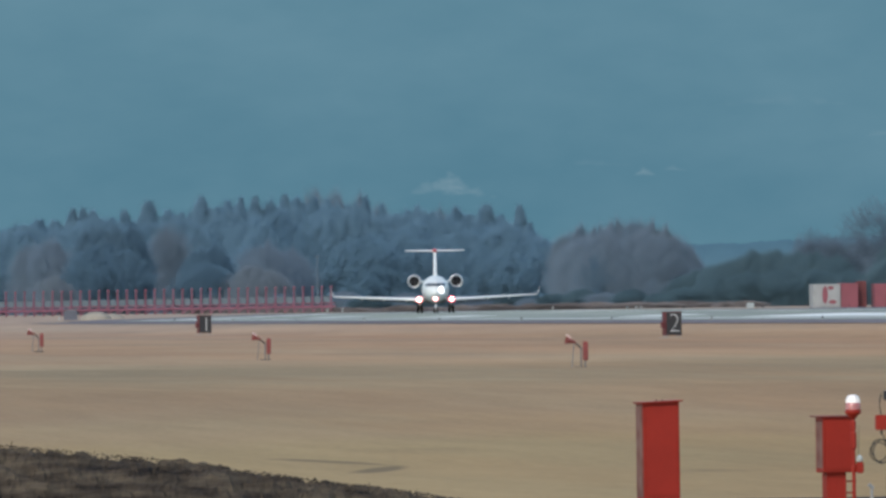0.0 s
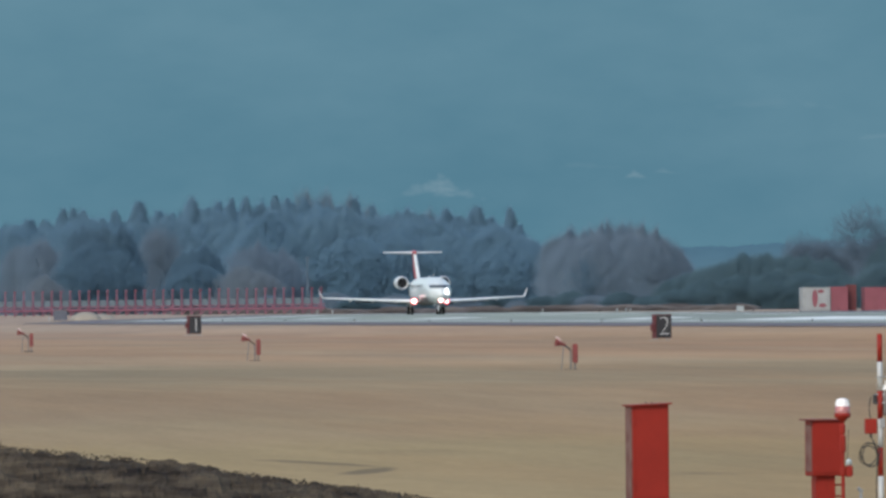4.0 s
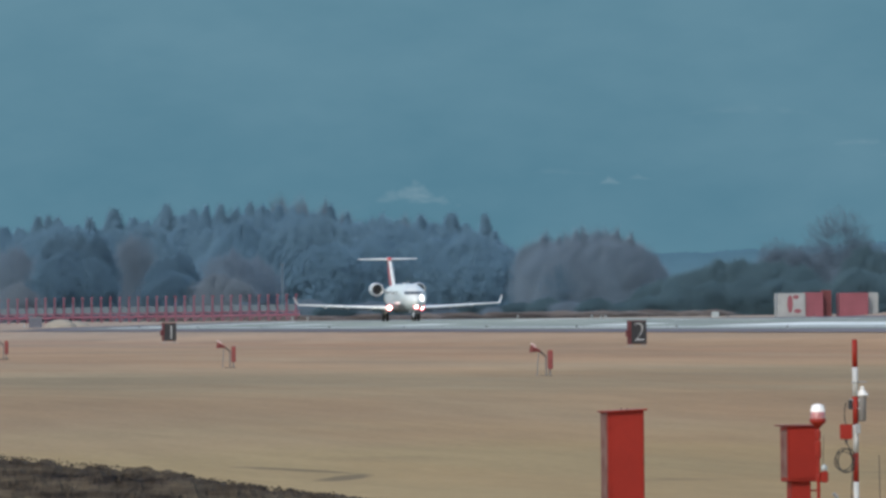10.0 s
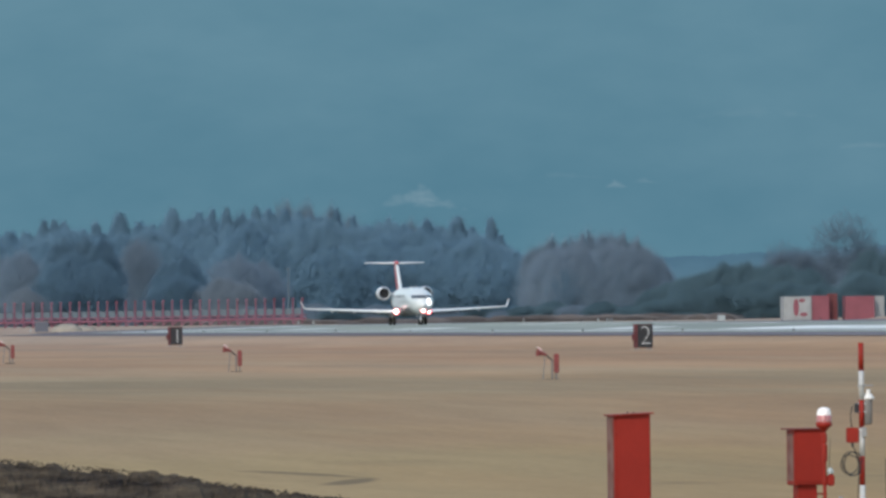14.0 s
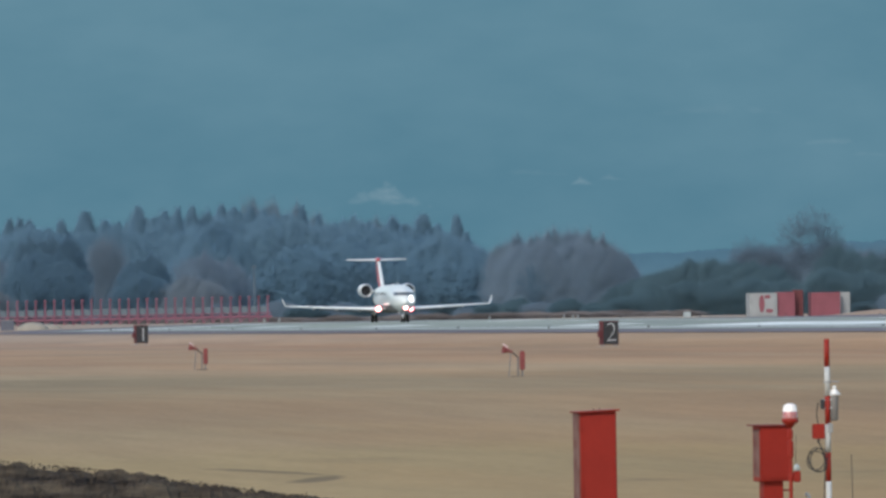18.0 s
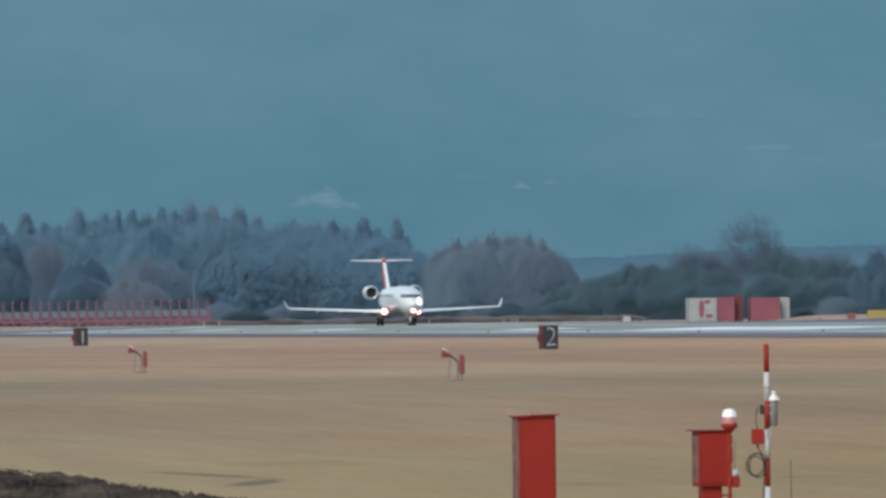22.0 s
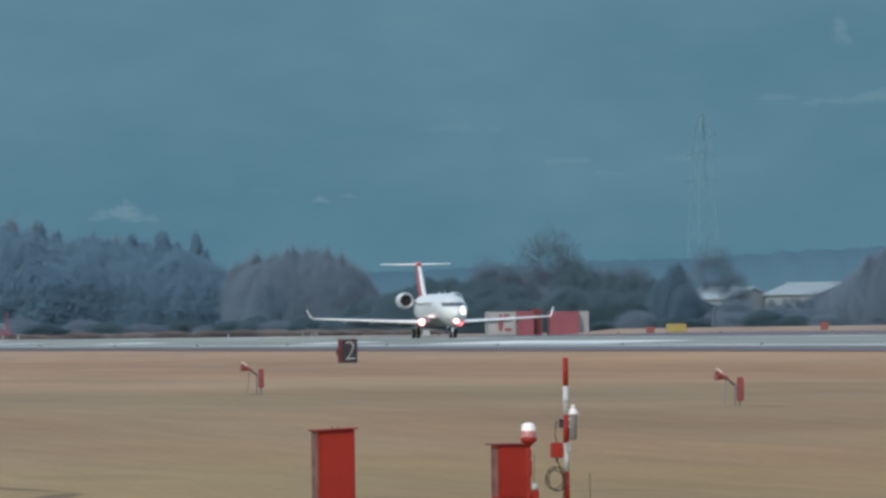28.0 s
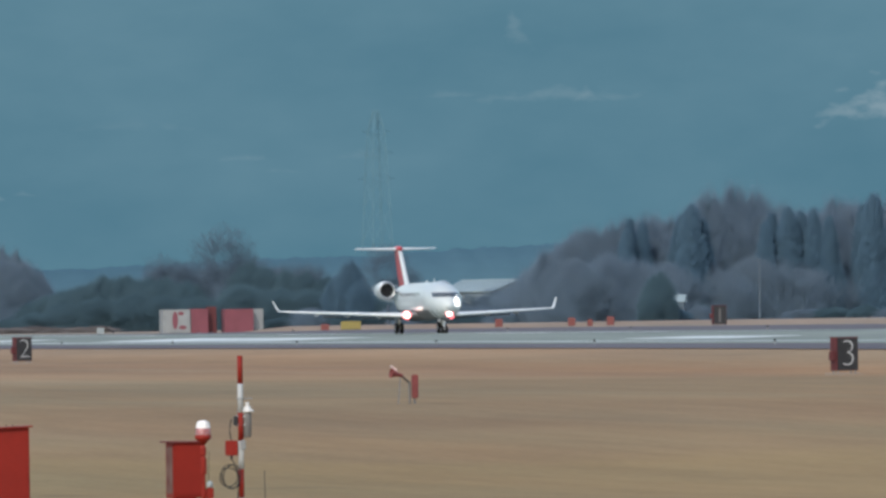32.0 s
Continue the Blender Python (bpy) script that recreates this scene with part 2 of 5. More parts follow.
    c = mix(c, grain, 0.5, "MULTIPLY")
    # a bent wheel scar of bare earth, a few lesser ones, a dark patch by a sign (x 124.4), and the cast shadows of
    # three cannons painted in (x 71)
    earth = nt.nodes.new("ShaderNodeRGB")
    earth.outputs[0].default_value = (0.11, 0.085, 0.055, 1)
    for x, y, turn, w, l, weight in ((35.5, 337.5, 10.6, 0.5, 5.6, 1.5), (35.45, 326.5, -10.4, 0.5, 7.0, 1.8), (41.2, 316.0, 0.0, 1.6, 3.0, 0.3), (39.0, 350.0, 4.0, 2.0, 5.0, 0.25), (47.0, 322.0, 8.0, 1.8, 3.0, 0.3), (124.4, 683.0, 10.0, 1.5, 8.0, 0.5), (71.0, 573.0, 7.0, 0.55, 3.0, 0.6), (71.0, 454.0, 8.0, 0.6, 2.5, 0.5), (71.0, 692.0, 6.0, 0.5, 3.5, 0.6)):
        mp = nt.nodes.new("ShaderNodeMapping")
        mp.vector_type = "TEXTURE"
        mp.inputs["Location"].default_value = (x, y, 0)
        mp.inputs["Rotation"].default_value = (0, 0, radians(turn))
        mp.inputs["Scale"].default_value = (w, l, 1000)
        nt.links.new(tc.outputs["Object"], mp.inputs["Vector"])
        g = nt.nodes.new("ShaderNodeTexGradient")
        g.gradient_type = "SPHERICAL"
        nt.links.new(mp.outputs[0], g.inputs[0])
        f = calc("MULTIPLY", calc("MULTIPLY", g.outputs[1], noise_at(2.0, 0.5, 4, x)), weight * 2.2)
        f = calc("MINIMUM", f, 0.75)
        c = mix(c, earth.outputs[0], f)
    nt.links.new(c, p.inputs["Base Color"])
    return m


# The pinkish cast of haze is put into this red.
CONTAINER_RED = mat("hazed_container_red", (0.205, 0.06, 0.082), 0.7, var=0.15, scale=0.8, fine=8)
# Mast colour takes in the blue of the haze.
MAST_GREY = mat("hazed_mast_paint", (0.115, 0.16, 0.2), 0.7, var=0.1)
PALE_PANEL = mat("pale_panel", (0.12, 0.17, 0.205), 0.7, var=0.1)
# Antenna red, made pinker and paler for haze.
ANTENNA_RED = mat("hazed_antenna_red", (0.20, 0.076, 0.118), 0.7, var=0.12)
GRASS = grass_material()


def mountain_material(snowfields):
    """A mountainside far off, the air's blue haze painted into its glowing colour; snowfields: x, z, half width, half
    height, weight.
    """
    m = bpy.data.materials.new("hazy_mountainside")
    m.use_nodes = True
    nt = m.node_tree
    nt.nodes.remove(nt.nodes["Principled BSDF"])
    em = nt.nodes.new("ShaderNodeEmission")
    tc = nt.nodes.new("ShaderNodeTexCoord")

    def math_node(op, a, b=None):
        n = nt.nodes.new("ShaderNodeMath")
        n.operation = op
        for k, v in enumerate((a, b)):
            if isinstance(v, (int, float)):
                n.inputs[k].default_value = v
            elif v is not None:
                nt.links.new(v, n.inputs[k])
        return n.outputs[0]

    def noise_at(scale, detail):
        mp = nt.nodes.new("ShaderNodeMapping")
        mp.inputs["Scale"].default_value = scale
        nt.links.new(tc.outputs["Object"], mp.inputs["Vector"])
        n = nt.nodes.new("ShaderNodeTexNoise")
        n.inputs["Scale"].default_value, n.inputs["Detail"].default_value = 1.0, detail
        nt.links.new(mp.outputs[0], n.inputs["Vector"])
        return n.outputs[0]

    sep = nt.nodes.new("ShaderNodeSeparateXYZ")
    nt.links.new(tc.outputs["Object"], sep.inputs[0])
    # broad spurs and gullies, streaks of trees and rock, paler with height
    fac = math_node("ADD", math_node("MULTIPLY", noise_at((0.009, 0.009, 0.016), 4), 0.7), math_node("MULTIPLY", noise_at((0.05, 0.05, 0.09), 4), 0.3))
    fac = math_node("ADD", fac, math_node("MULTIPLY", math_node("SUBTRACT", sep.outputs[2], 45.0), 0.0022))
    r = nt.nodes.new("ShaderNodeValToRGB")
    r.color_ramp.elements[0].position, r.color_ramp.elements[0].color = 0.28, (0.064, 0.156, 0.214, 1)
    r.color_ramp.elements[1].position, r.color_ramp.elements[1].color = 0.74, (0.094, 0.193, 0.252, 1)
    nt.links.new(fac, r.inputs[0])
    rough = noise_at((0.16, 0.16, 0.3), 5)
    total = None
    for x, z, w, h, weight in snowfields:
        dx = math_node("DIVIDE", math_node("SUBTRACT", sep.outputs[0], x), w)
        dz = math_node("DIVIDE", math_node("SUBTRACT", sep.outputs[2], z), h)
        # wide at the foot, narrow at the top
        d = math_node("MAXIMUM", math_node("ADD", math_node("ABSOLUTE", dx), math_node("MULTIPLY", dz, 0.7)), math_node("MULTIPLY", dz, -1.2))
        f = math_node("SUBTRACT", math_node("ADD", math_node("SUBTRACT", 1.0, d), math_node("MULTIPLY", rough, 2.6)), 1.4)
        f = math_node("MULTIPLY", math_node("MINIMUM", math_node("MAXIMUM", f, 0.0), 1.0), weight)
        total = f if total is None else math_node("MAXIMUM", total, f)
    mix = nt.nodes.new("ShaderNodeMix")
    mix.data_type = "RGBA"
    nt.links.new(total, mix.inputs[0])
    nt.links.new(r.outputs[0], mix.inputs[6])
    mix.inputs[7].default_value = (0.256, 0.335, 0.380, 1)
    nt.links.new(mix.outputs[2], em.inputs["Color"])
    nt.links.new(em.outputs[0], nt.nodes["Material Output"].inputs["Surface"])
    return m


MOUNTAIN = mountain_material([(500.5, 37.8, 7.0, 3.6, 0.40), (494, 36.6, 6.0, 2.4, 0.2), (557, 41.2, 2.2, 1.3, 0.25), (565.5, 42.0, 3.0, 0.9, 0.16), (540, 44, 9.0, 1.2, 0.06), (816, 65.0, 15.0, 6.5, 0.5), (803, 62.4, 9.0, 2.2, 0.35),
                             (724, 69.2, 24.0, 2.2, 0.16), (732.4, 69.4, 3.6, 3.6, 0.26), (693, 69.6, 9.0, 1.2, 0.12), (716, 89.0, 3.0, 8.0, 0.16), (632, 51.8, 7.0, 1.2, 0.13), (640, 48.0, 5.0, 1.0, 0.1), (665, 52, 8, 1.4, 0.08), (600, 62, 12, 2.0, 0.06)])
# Steel tinted close to the mountain's blue, to imitate haze.
PYLON = mat("hazed_distant_steel", (0.132, 0.256, 0.316), 0.9, var=0.05, spec=0.0)


# ---- mesh helpers ----
def part(name, bm, material, parent=None, label="", smooth=False):
    me = bpy.data.meshes.new(name)
    bm.normal_update()
    bm.to_mesh(me)
    bm.free()
    me.materials.append(material)
    if smooth:
        me.polygons.foreach_set("use_smooth", [True] * len(me.polygons))
    ob = new(name, me)
    ob.parent = parent
    return tagged(ob, label)


def twin(ob, x=0.0, y=0.0, z=0.0, parent=None, rz=0.0):
    """Another part on the same mesh, with its own parts."""
    c = copy_thing(ob, pose(x, y, z, 0, 0, rz))
    if parent:
        c.parent = parent
    return c


def thing(name, x, y, z, rz=0.0, label="", category="", group="", kind=""):
    ob = new(name)
    ob.empty_display_size = 0.2
    ob.matrix_basis = pose(x, y, z, 0, 0, rz)
    return tagged(ob, label, category, group, kind)


def box(bm, c, size, bevel=0.0, m=None):
    before = set(bm.verts)
    bmesh.ops.create_cube(bm, size=1.0)
    vs = [v for v in bm.verts if v not in before]
    bmesh.ops.scale(bm, vec=size, verts=vs)
    if bevel:
        es = list({e for v in vs for e in v.link_edges})
        bmesh.ops.bevel(bm, geom=es, offset=bevel, segments=2, affect="EDGES")
        vs = [v for v in bm.verts if v not in before]
    bmesh.ops.transform(bm, matrix=Matrix.Translation(c) @ (m or Matrix()), verts=vs)
    return bm


def tube(bm, a, b, r0, r1=None, n=10, caps=True):
    r1 = r0 if r1 is None else r1
    a, b = Vector(a), Vector(b)
    q = (b - a).to_track_quat("Z", "Y")
    rings = []
    for p, r in ((a, r0), (b, r1)):
        rings.append([bm.verts.new(p + q @ Vector((r * math.cos(2 * math.pi * i / n), r * math.sin(2 * math.pi * i / n), 0))) for i in range(n)])
    for i in range(n):
        bm.faces.new((rings[0][i], rings[0][(i + 1) % n], rings[1][(i + 1) % n], rings[1][i]))
    if caps:
        bm.faces.new(rings[0][::-1])
        bm.faces.new(rings[1])
    return bm


def lathe(bm, profile, n=20, m=None, caps=True):
    """Rings (radius, height) round the z axis."""
    rings = []
    for r, z in profile:
        rings.append([bm.verts.new((m or Matrix()) @ Vector((max(r, 1e-4) * math.cos(2 * math.pi * i / n), max(r, 1e-4) * math.sin(2 * math.pi * i / n), z))) for i in range(n)])
    for a, b in zip(rings, rings[1:]):
        for i in range(n):
            bm.faces.new((a[i], a[(i + 1) % n], b[(i + 1) % n], b[i]))
    if caps:
        bm.faces.new(rings[0][::-1])
        bm.faces.new(rings[-1])
    return bm


def loft(bm, rings, caps=True):
    vs = [[bm.verts.new(p) for p in ring] for ring in rings]
    n = len(vs[0])
    for a, b in zip(vs, vs[1:]):
        for i in range(n):
            bm.faces.new((a[i], a[(i + 1) % n], b[(i + 1) % n], b[i]))
    if caps:
        bm.faces.new(vs[0][::-1])
        bm.faces.new(vs[-1])
    bmesh.ops.recalc_face_normals(bm, faces=bm.faces)
    return bm


def lerp(x, xs, ys):
    return float(np.interp(x, xs, ys))


def writing(name, text, size, material, parent, place, label=""):
    cu = bpy.data.curves.new(name, "FONT")
    cu.body, cu.size, cu.extrude, cu.align_x, cu.align_y = text, size, 0.006, "CENTER", "CENTER"
    cu.offset = -0.052
    tmp = bpy.data.objects.new(name + "_outline", cu)
    me = bpy.data.meshes.new_from_object(tmp)
    bpy.data.objects.remove(tmp)
    me.materials.clear()
    me.materials.append(material)
    ob = new(name, me)
    ob.parent = parent
    ob.matrix_basis = place
    return tagged(ob, label)


# ---- ground ----
def ground_z(x, y):
    side = lerp(x, (-4000, 126, 141.5, 171.5, 194, 214, 240, 600), (1.5, 1.5, 2.2, 2.89, 2.95, 2.8, 2.86, 3.1))
    near = lerp(y, (-1500, 0, 60, 130, 200, 255, 270, 330, 455, 620, 1560, 1800, 5000), (2.4, 2.4, 1.7, 0.9, 0.3, 0.28, 0.35, 0.42, 1.42, 1.5, 1.5, 2.75, 2.9))
    near -= 0.27 * math.exp(-((x - 126) / 22) ** 2 - ((y - 685) / 110) ** 2)
    rise = 0.62 * lerp(x, (223.5, 227), (0, 1)) * lerp(y, (1505, 1540, 1560, 1586), (0, 1, 1, 0))
    if y > 1560:
        return max(near, side) + rise
    # the far edge dips towards the near end, and the verge behind it stands a little higher
    side += lerp(x, (171.5, 194, 204, 213.8, 225, 240, 300), (0, -0.14, 0.05, 0.3, 0.28, 0.2, 0)) * lerp(y, (1200, 1430, 1520), (1, 0.8, 0))
    return near + (side - 1.5) + rise


def field_z(x, y):
    """The grass with its small humps and hollows."""
    z = ground_z(x, y)
    if x < 138 and 60 < y < 1500:
        z += 0.07 * noise.noise((x * 0.05, y * 0.03, 0)) + 0.035 * noise.noise((x * 0.3, y * 0.12, 3))
    return z


def axis(stops):
    out = []
    for a, b, step in stops:
        n = max(1, round((b - a) / step))
        out += [a + (b - a) * i / n for i in range(n)]
    return out + [stops[-1][1]]


def build_ground():
    xs = axis([(-4200, -600, 600), (-600, -100, 100), (-100, 0, 10), (0, 80, 2.5), (80, 126, 6), (126, 141.5, 3), (141.5, 171.5, 10), (171.5, 194, 7.5), (194, 214, 5), (214, 240, 2), (240, 600, 40), (600, 5000, 550)])
    ys = axis([(-1500, 0, 150), (0, 200, 10), (200, 480, 4), (480, 900, 10), (900, 1480, 29), (1480, 1680, 10), (1680, 1800, 20), (1800, 2600, 80), (2600, 4900, 400)])
    bm = bmesh.new()
    grid = []
    for y in ys:
        row = []
        for x in xs:
            row.append(bm.verts.new((x, y, field_z(x, y))))
        grid.append(row)
    for a, b in zip(grid, grid[1:]):
        for i in range(len(xs) - 1):
            bm.faces.new((a[i], a[i + 1], b[i + 1], b[i]))
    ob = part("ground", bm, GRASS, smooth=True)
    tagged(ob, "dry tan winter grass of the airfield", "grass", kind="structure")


def strip(x0, x1, y0, y1, lift, steps=12, xsteps=1):
    bm = bmesh.new()
    rows = []
    for j in range(steps + 1):
        y = y0 + (y1 - y0) * j / steps
        rows.append([bm.verts.new((x0 + (x1 - x0) * i / xsteps, y, ground_z(x0 + (x1 - x0) * i / xsteps, min(y, 1550)) + lift)) for i in range(xsteps + 1)])
    for a, b in zip(rows, rows[1:]):
        for i in range(xsteps):
            bm.faces.new((a[i], a[i + 1], b[i + 1], b[i]))
    return bm


build_ground()
runway = part("runway", strip(149, 194, -900, 1640, 0.05, 127, 6), RUNWAY)
tagged(runway, "long grey asphalt runway with white markings", "runway", kind="structure")
for sx in ((141.7, 148.95), (194.05, 213.8)):
    part("shoulder", strip(*sx, -900, 1660, 0.045, 128, 4), SHOULDER, runway, "dark asphalt runway shoulder")
part("end_strip", strip(149, 194, 1640.05, 1700, 0.045, 4, 6), SHOULDER, runway, "dark asphalt overrun")
for sx in (152.0, 189.5):
    part("edge_stripe", strip(sx, sx + 0.9, -900, 1630, 0.058, 126), MARKING, runway, "white runway edge stripe")
for k in range(26):
    y0 = 150 + 50 * k
    part("centreline_dash", strip(171.05, 171.95, y0, y0 + 30, 0.06, 2), MARKING, runway)
for y0, y1, w in ((1072, 1168, 8.0), (893, 932, 5.0), (1235, 1258, 5.0), (1385, 1408, 5.0), (1490, 1513, 5.0)):
    for s in (-1, 1):
        part("landing_mark", strip(171.5 + s * 12.5 - w / 2, 171.5 + s * 12.5 + w / 2, y0, y1, 0.06, 4, 2), MARKING, runway, "white landing zone mark")
for k in range(6):
    for s in (-1, 1):
        xa = 171.5 + s * (3.0 + 3.3 * k)
        part("threshold_bar", strip(xa - 0.9, xa + 0.9, 1596, 1626, 0.06, 2), MARKING, runway)


# ---- airliner ----
STATIONS = [0.0, 0.25, 0.8, 1.6, 2.6, 3.8, 5.0, 16.5, 18.5, 20.5, 22.5, 24.0, 24.4]
MID_Z = [1.80, 1.83, 1.90, 2.00, 2.11, 2.18, 2.2, 2.2, 2.28, 2.46, 2.7, 2.88, 2.92]
RADII = [0.05, 0.44, 0.80, 1.07, 1.25, 1.33, 1.36, 1.345, 1.24, 0.98, 0.64, 0.3, 0.12]
NOSE = -14.3


def hull_point(s, a, lift=0.0):
    """A point of the hull: metres aft of the nose, angle from the top, clockwise seen from the front."""
    r = lerp(s, STATIONS, RADII) + lift
    return Vector((r * math.sin(a), NOSE + s, lerp(s, STATIONS, MID_Z) + r * math.cos(a)))


def hull_patch(s0, s1, a0, a1, n=4, lift=0.012):
    bm = bmesh.new()
    g = [[bm.verts.new(hull_point(s0 + (s1 - s0) * i / n, radians(a0 + (a1 - a0) * j / n), lift)) for j in range(n + 1)] for i in range(n + 1)]
    for i in range(n):
        for j in range(n):
            bm.faces.new((g[i][j], g[i][j + 1], g[i + 1][j + 1], g[i + 1][j]))
    bmesh.ops.recalc_face_normals(bm, faces=bm.faces)
    return bm


def hull_band(x0, x1, z0, z1, n=5, lift=0.014):
    """A pane on the nose between two heights."""
    bm = bmesh.new()
    g = []
    for i in range(n + 1):
        row = []
        for j in range(n + 1):
            x, z = x0 + (x1 - x0) * j / n, z0 + (z1 - z0) * i / n
            lo, hi = 0.0, 5.0
            for _ in range(30):
                s = (lo + hi) / 2
                inside = math.hypot(x, z - lerp(s, STATIONS, MID_Z)) < lerp(s, STATIONS, RADII)
                lo, hi = (lo, s) if inside else (s, hi)
            row.append(bm.verts.new(hull_point(hi, math.atan2(x, z - lerp(hi, STATIONS, MID_Z)), lift)))
        g.append(row)
    for i in range(n):
        for j in range(n):
            bm.faces.new((g[i][j], g[i][j + 1], g[i + 1][j + 1], g[i + 1][j]))
    bmesh.ops.recalc_face_normals(bm, faces=bm.faces)
    return bm


def foil(p, chord, thick, n=7):
    """Closed aerofoil ring in the yz plane, from its leading edge p aft."""
    top, low = [], []
    for i in range(n + 1):
        t = (i / n) ** 1.6
        h = thick * 2.6 * (math.sqrt(t) * 0.6 - 0.25 * t - 0.35 * t * t)
        top.append(Vector((p[0], p[1] + t * chord, p[2] + max(h, 0.006))))
        low.append(Vector((p[0], p[1] + t * chord, p[2] - max(h * 0.7, 0.006))))
    return top + low[::-1][:-1]


def foil_up(p, chord, thick, n=6):
    """The same, standing: thickness runs along x."""
    a, b = [], []
    for i in range(n + 1):
        t = (i / n) ** 1.6
        h = max(thick * 1.3 * (math.sqrt(t) * 0.6 - 0.25 * t - 0.35 * t * t), 0.006)
        a.append(Vector((p[0] + h, p[1] + t * chord, p[2])))
        b.append(Vector((p[0] - h, p[1] + t * chord, p[2])))
    return a + b[::-1][:-1]


def wheel_part(name, radius, width, parent, x, y, z):
    w = part(name, lathe(bmesh.new(), [(radius * 0.72, -width / 2), (radius * 0.93, -width / 2), (radius, -width * 0.3), (radius, width * 0.3), (radius * 0.93, width / 2), (radius * 0.72, width / 2)], 24, Matrix.Rotation(radians(90), 4, "Y")), RUBBER, parent, "black rubber aircraft tyre", True)
    w.matrix_basis = pose(x, y, z)
    part("rim", lathe(bmesh.new(), [(radius * 0.2, -width * 0.55), (radius * 0.7, -width * 0.42), (radius * 0.7, width * 0.42), (radius * 0.2, width * 0.55)], 16, Matrix.Rotation(radians(90), 4, "Y")), METAL, w, "grey metal rim")
    return w


def build_airliner():
    jet = thing("airliner", 171.5, 1523.8, 3.12, 0, "white regional jet airliner with a red tail fin on a runway", "airplane")
    bm = bmesh.new()
    ss = [0.0, 0.08, 0.25, 0.5, 0.8, 1.2, 1.6, 2.1, 2.6, 3.2, 3.8, 4.4, 5.0] + [5 + 1.15 * k for k in range(1, 11)] + [17.5, 18.5, 19.5, 20.5, 21.5, 22.5, 23.3, 24.0, 24.4]
    loft(bm, [[hull_point(s, 2 * math.pi * i / 32) for i in range(32)] for s in ss])
    fuselage = part("fuselage", bm, HULL, jet, "white round fuselage", True)
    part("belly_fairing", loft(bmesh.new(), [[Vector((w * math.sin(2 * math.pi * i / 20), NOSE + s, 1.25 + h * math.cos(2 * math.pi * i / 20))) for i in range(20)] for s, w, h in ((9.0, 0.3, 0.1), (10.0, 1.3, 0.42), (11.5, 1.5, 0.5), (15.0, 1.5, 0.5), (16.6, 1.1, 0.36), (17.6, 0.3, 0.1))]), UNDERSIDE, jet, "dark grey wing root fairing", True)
    part("belly_tone", hull_patch(1.2, 19.5, 118, 242, 18, 0.006), UNDERSIDE, fuselage, "dark grey lower hull", True)
    for x0, x1 in ((-1.0, -0.525), (-0.515, -0.005), (0.005, 0.515), (0.525, 1.0)):
        part("windscreen_pane", hull_band(x0, x1, 2.46, 2.78), WINDSCREEN, fuselage, "dark cockpit window pane")
    for side in (-1, 1):
        for k in range(13):
            s = 6.1 + 0.79 * k
            part("cabin_window", hull_patch(s, s + 0.27, side * 68 - 6, side * 68 + 6, 2, 0.01), GLASS_DARK, fuselage)
        door = part("cabin_door", hull_patch(4.2, 5.0, side * 50, side * 112, 5, 0.012), HULL, fuselage, "white cabin door")
        for s0 in (4.14, 5.0):
            part("door_seam", hull_patch(s0, s0 + 0.06, side * 50, side * 112, 5, 0.013), BELLY, door, "grey door seam")
        # wing
        root = (side * 0.9, NOSE + 10.2, 1.12)
        kink = (side * 3.6, NOSE + 12.0, 1.24)
        tip = (side * 10.1, NOSE + 15.55, 1.56)
        wing = part("wing", loft(bmesh.new(), [foil(root, 5.2, 0.44), foil(kink, 3.45, 0.27), foil(tip, 1.35, 0.10)]), WING_WHITE, jet, "white swept wing")
        flap_a, flap_b = (side * 1.7, NOSE + 15.05, 0.9), (side * 6.9, NOSE + 15.8, 1.16)
        part("flap", loft(bmesh.new(), [foil(flap_a, 1.25, 0.16), foil(flap_b, 0.85, 0.11)]), UNDERSIDE, wing, "lowered grey flap with shade in its colour")
        part("aileron", loft(bmesh.new(), [foil((side * 6.8, NOSE + 15.9, 1.36), 0.62, 0.08), foil((side * 9.7, NOSE + 16.62, 1.53), 0.42, 0.05)]), HULL, wing)
        part("slat_edge", tube(bmesh.new(), Vector(root) + Vector((side * 0.5, 0.3, 0.0)), Vector(tip) + Vector((0, 0.02, 0.0)), 0.06, 0.035, 8), WING_WHITE, wing, "white leading edge with glint in its colour")
        part("winglet", loft(bmesh.new(), [foil_up((side * 10.12, NOSE + 15.6, 1.53), 1.3, 0.14), foil_up((side * 10.3, NOSE + 15.95, 1.75), 1.05, 0.11), foil_up((side * 10.55, NOSE + 16.7, 2.35), 0.55, 0.06)]), WING_WHITE, wing, "white upturned winglet")
        for fx in (2.9, 5.2, 7.4):
            part("flap_track_fairing", loft(bmesh.new(), [[Vector((side * fx + w * math.sin(2 * math.pi * i / 8), NOSE + s, lerp(fx, (0, 10), (0.92, 1.4)) + w * math.cos(2 * math.pi * i / 8))) for i in range(8)] for s, w in ((13.2 + fx * 0.25, 0.03), (14.2 + fx * 0.25, 0.13), (15.4 + fx * 0.2, 0.11), (16.3 + fx * 0.15, 0.02))]), BELLY, wing)
        # engine
        nac = part("engine_nacelle", lathe(bmesh.new(), [(0.60, 0.42), (0.59, 0.1), (0.62, 0.02), (0.68, 0.0), (0.73, 0.05), (0.79, 0.35), (0.80, 1.0), (0.76, 2.0), (0.62, 3.0), (0.50, 3.5), (0.46, 3.5), (0.45, 3.2)], 32, None, False), HULL, jet, "white jet engine nacelle", True)
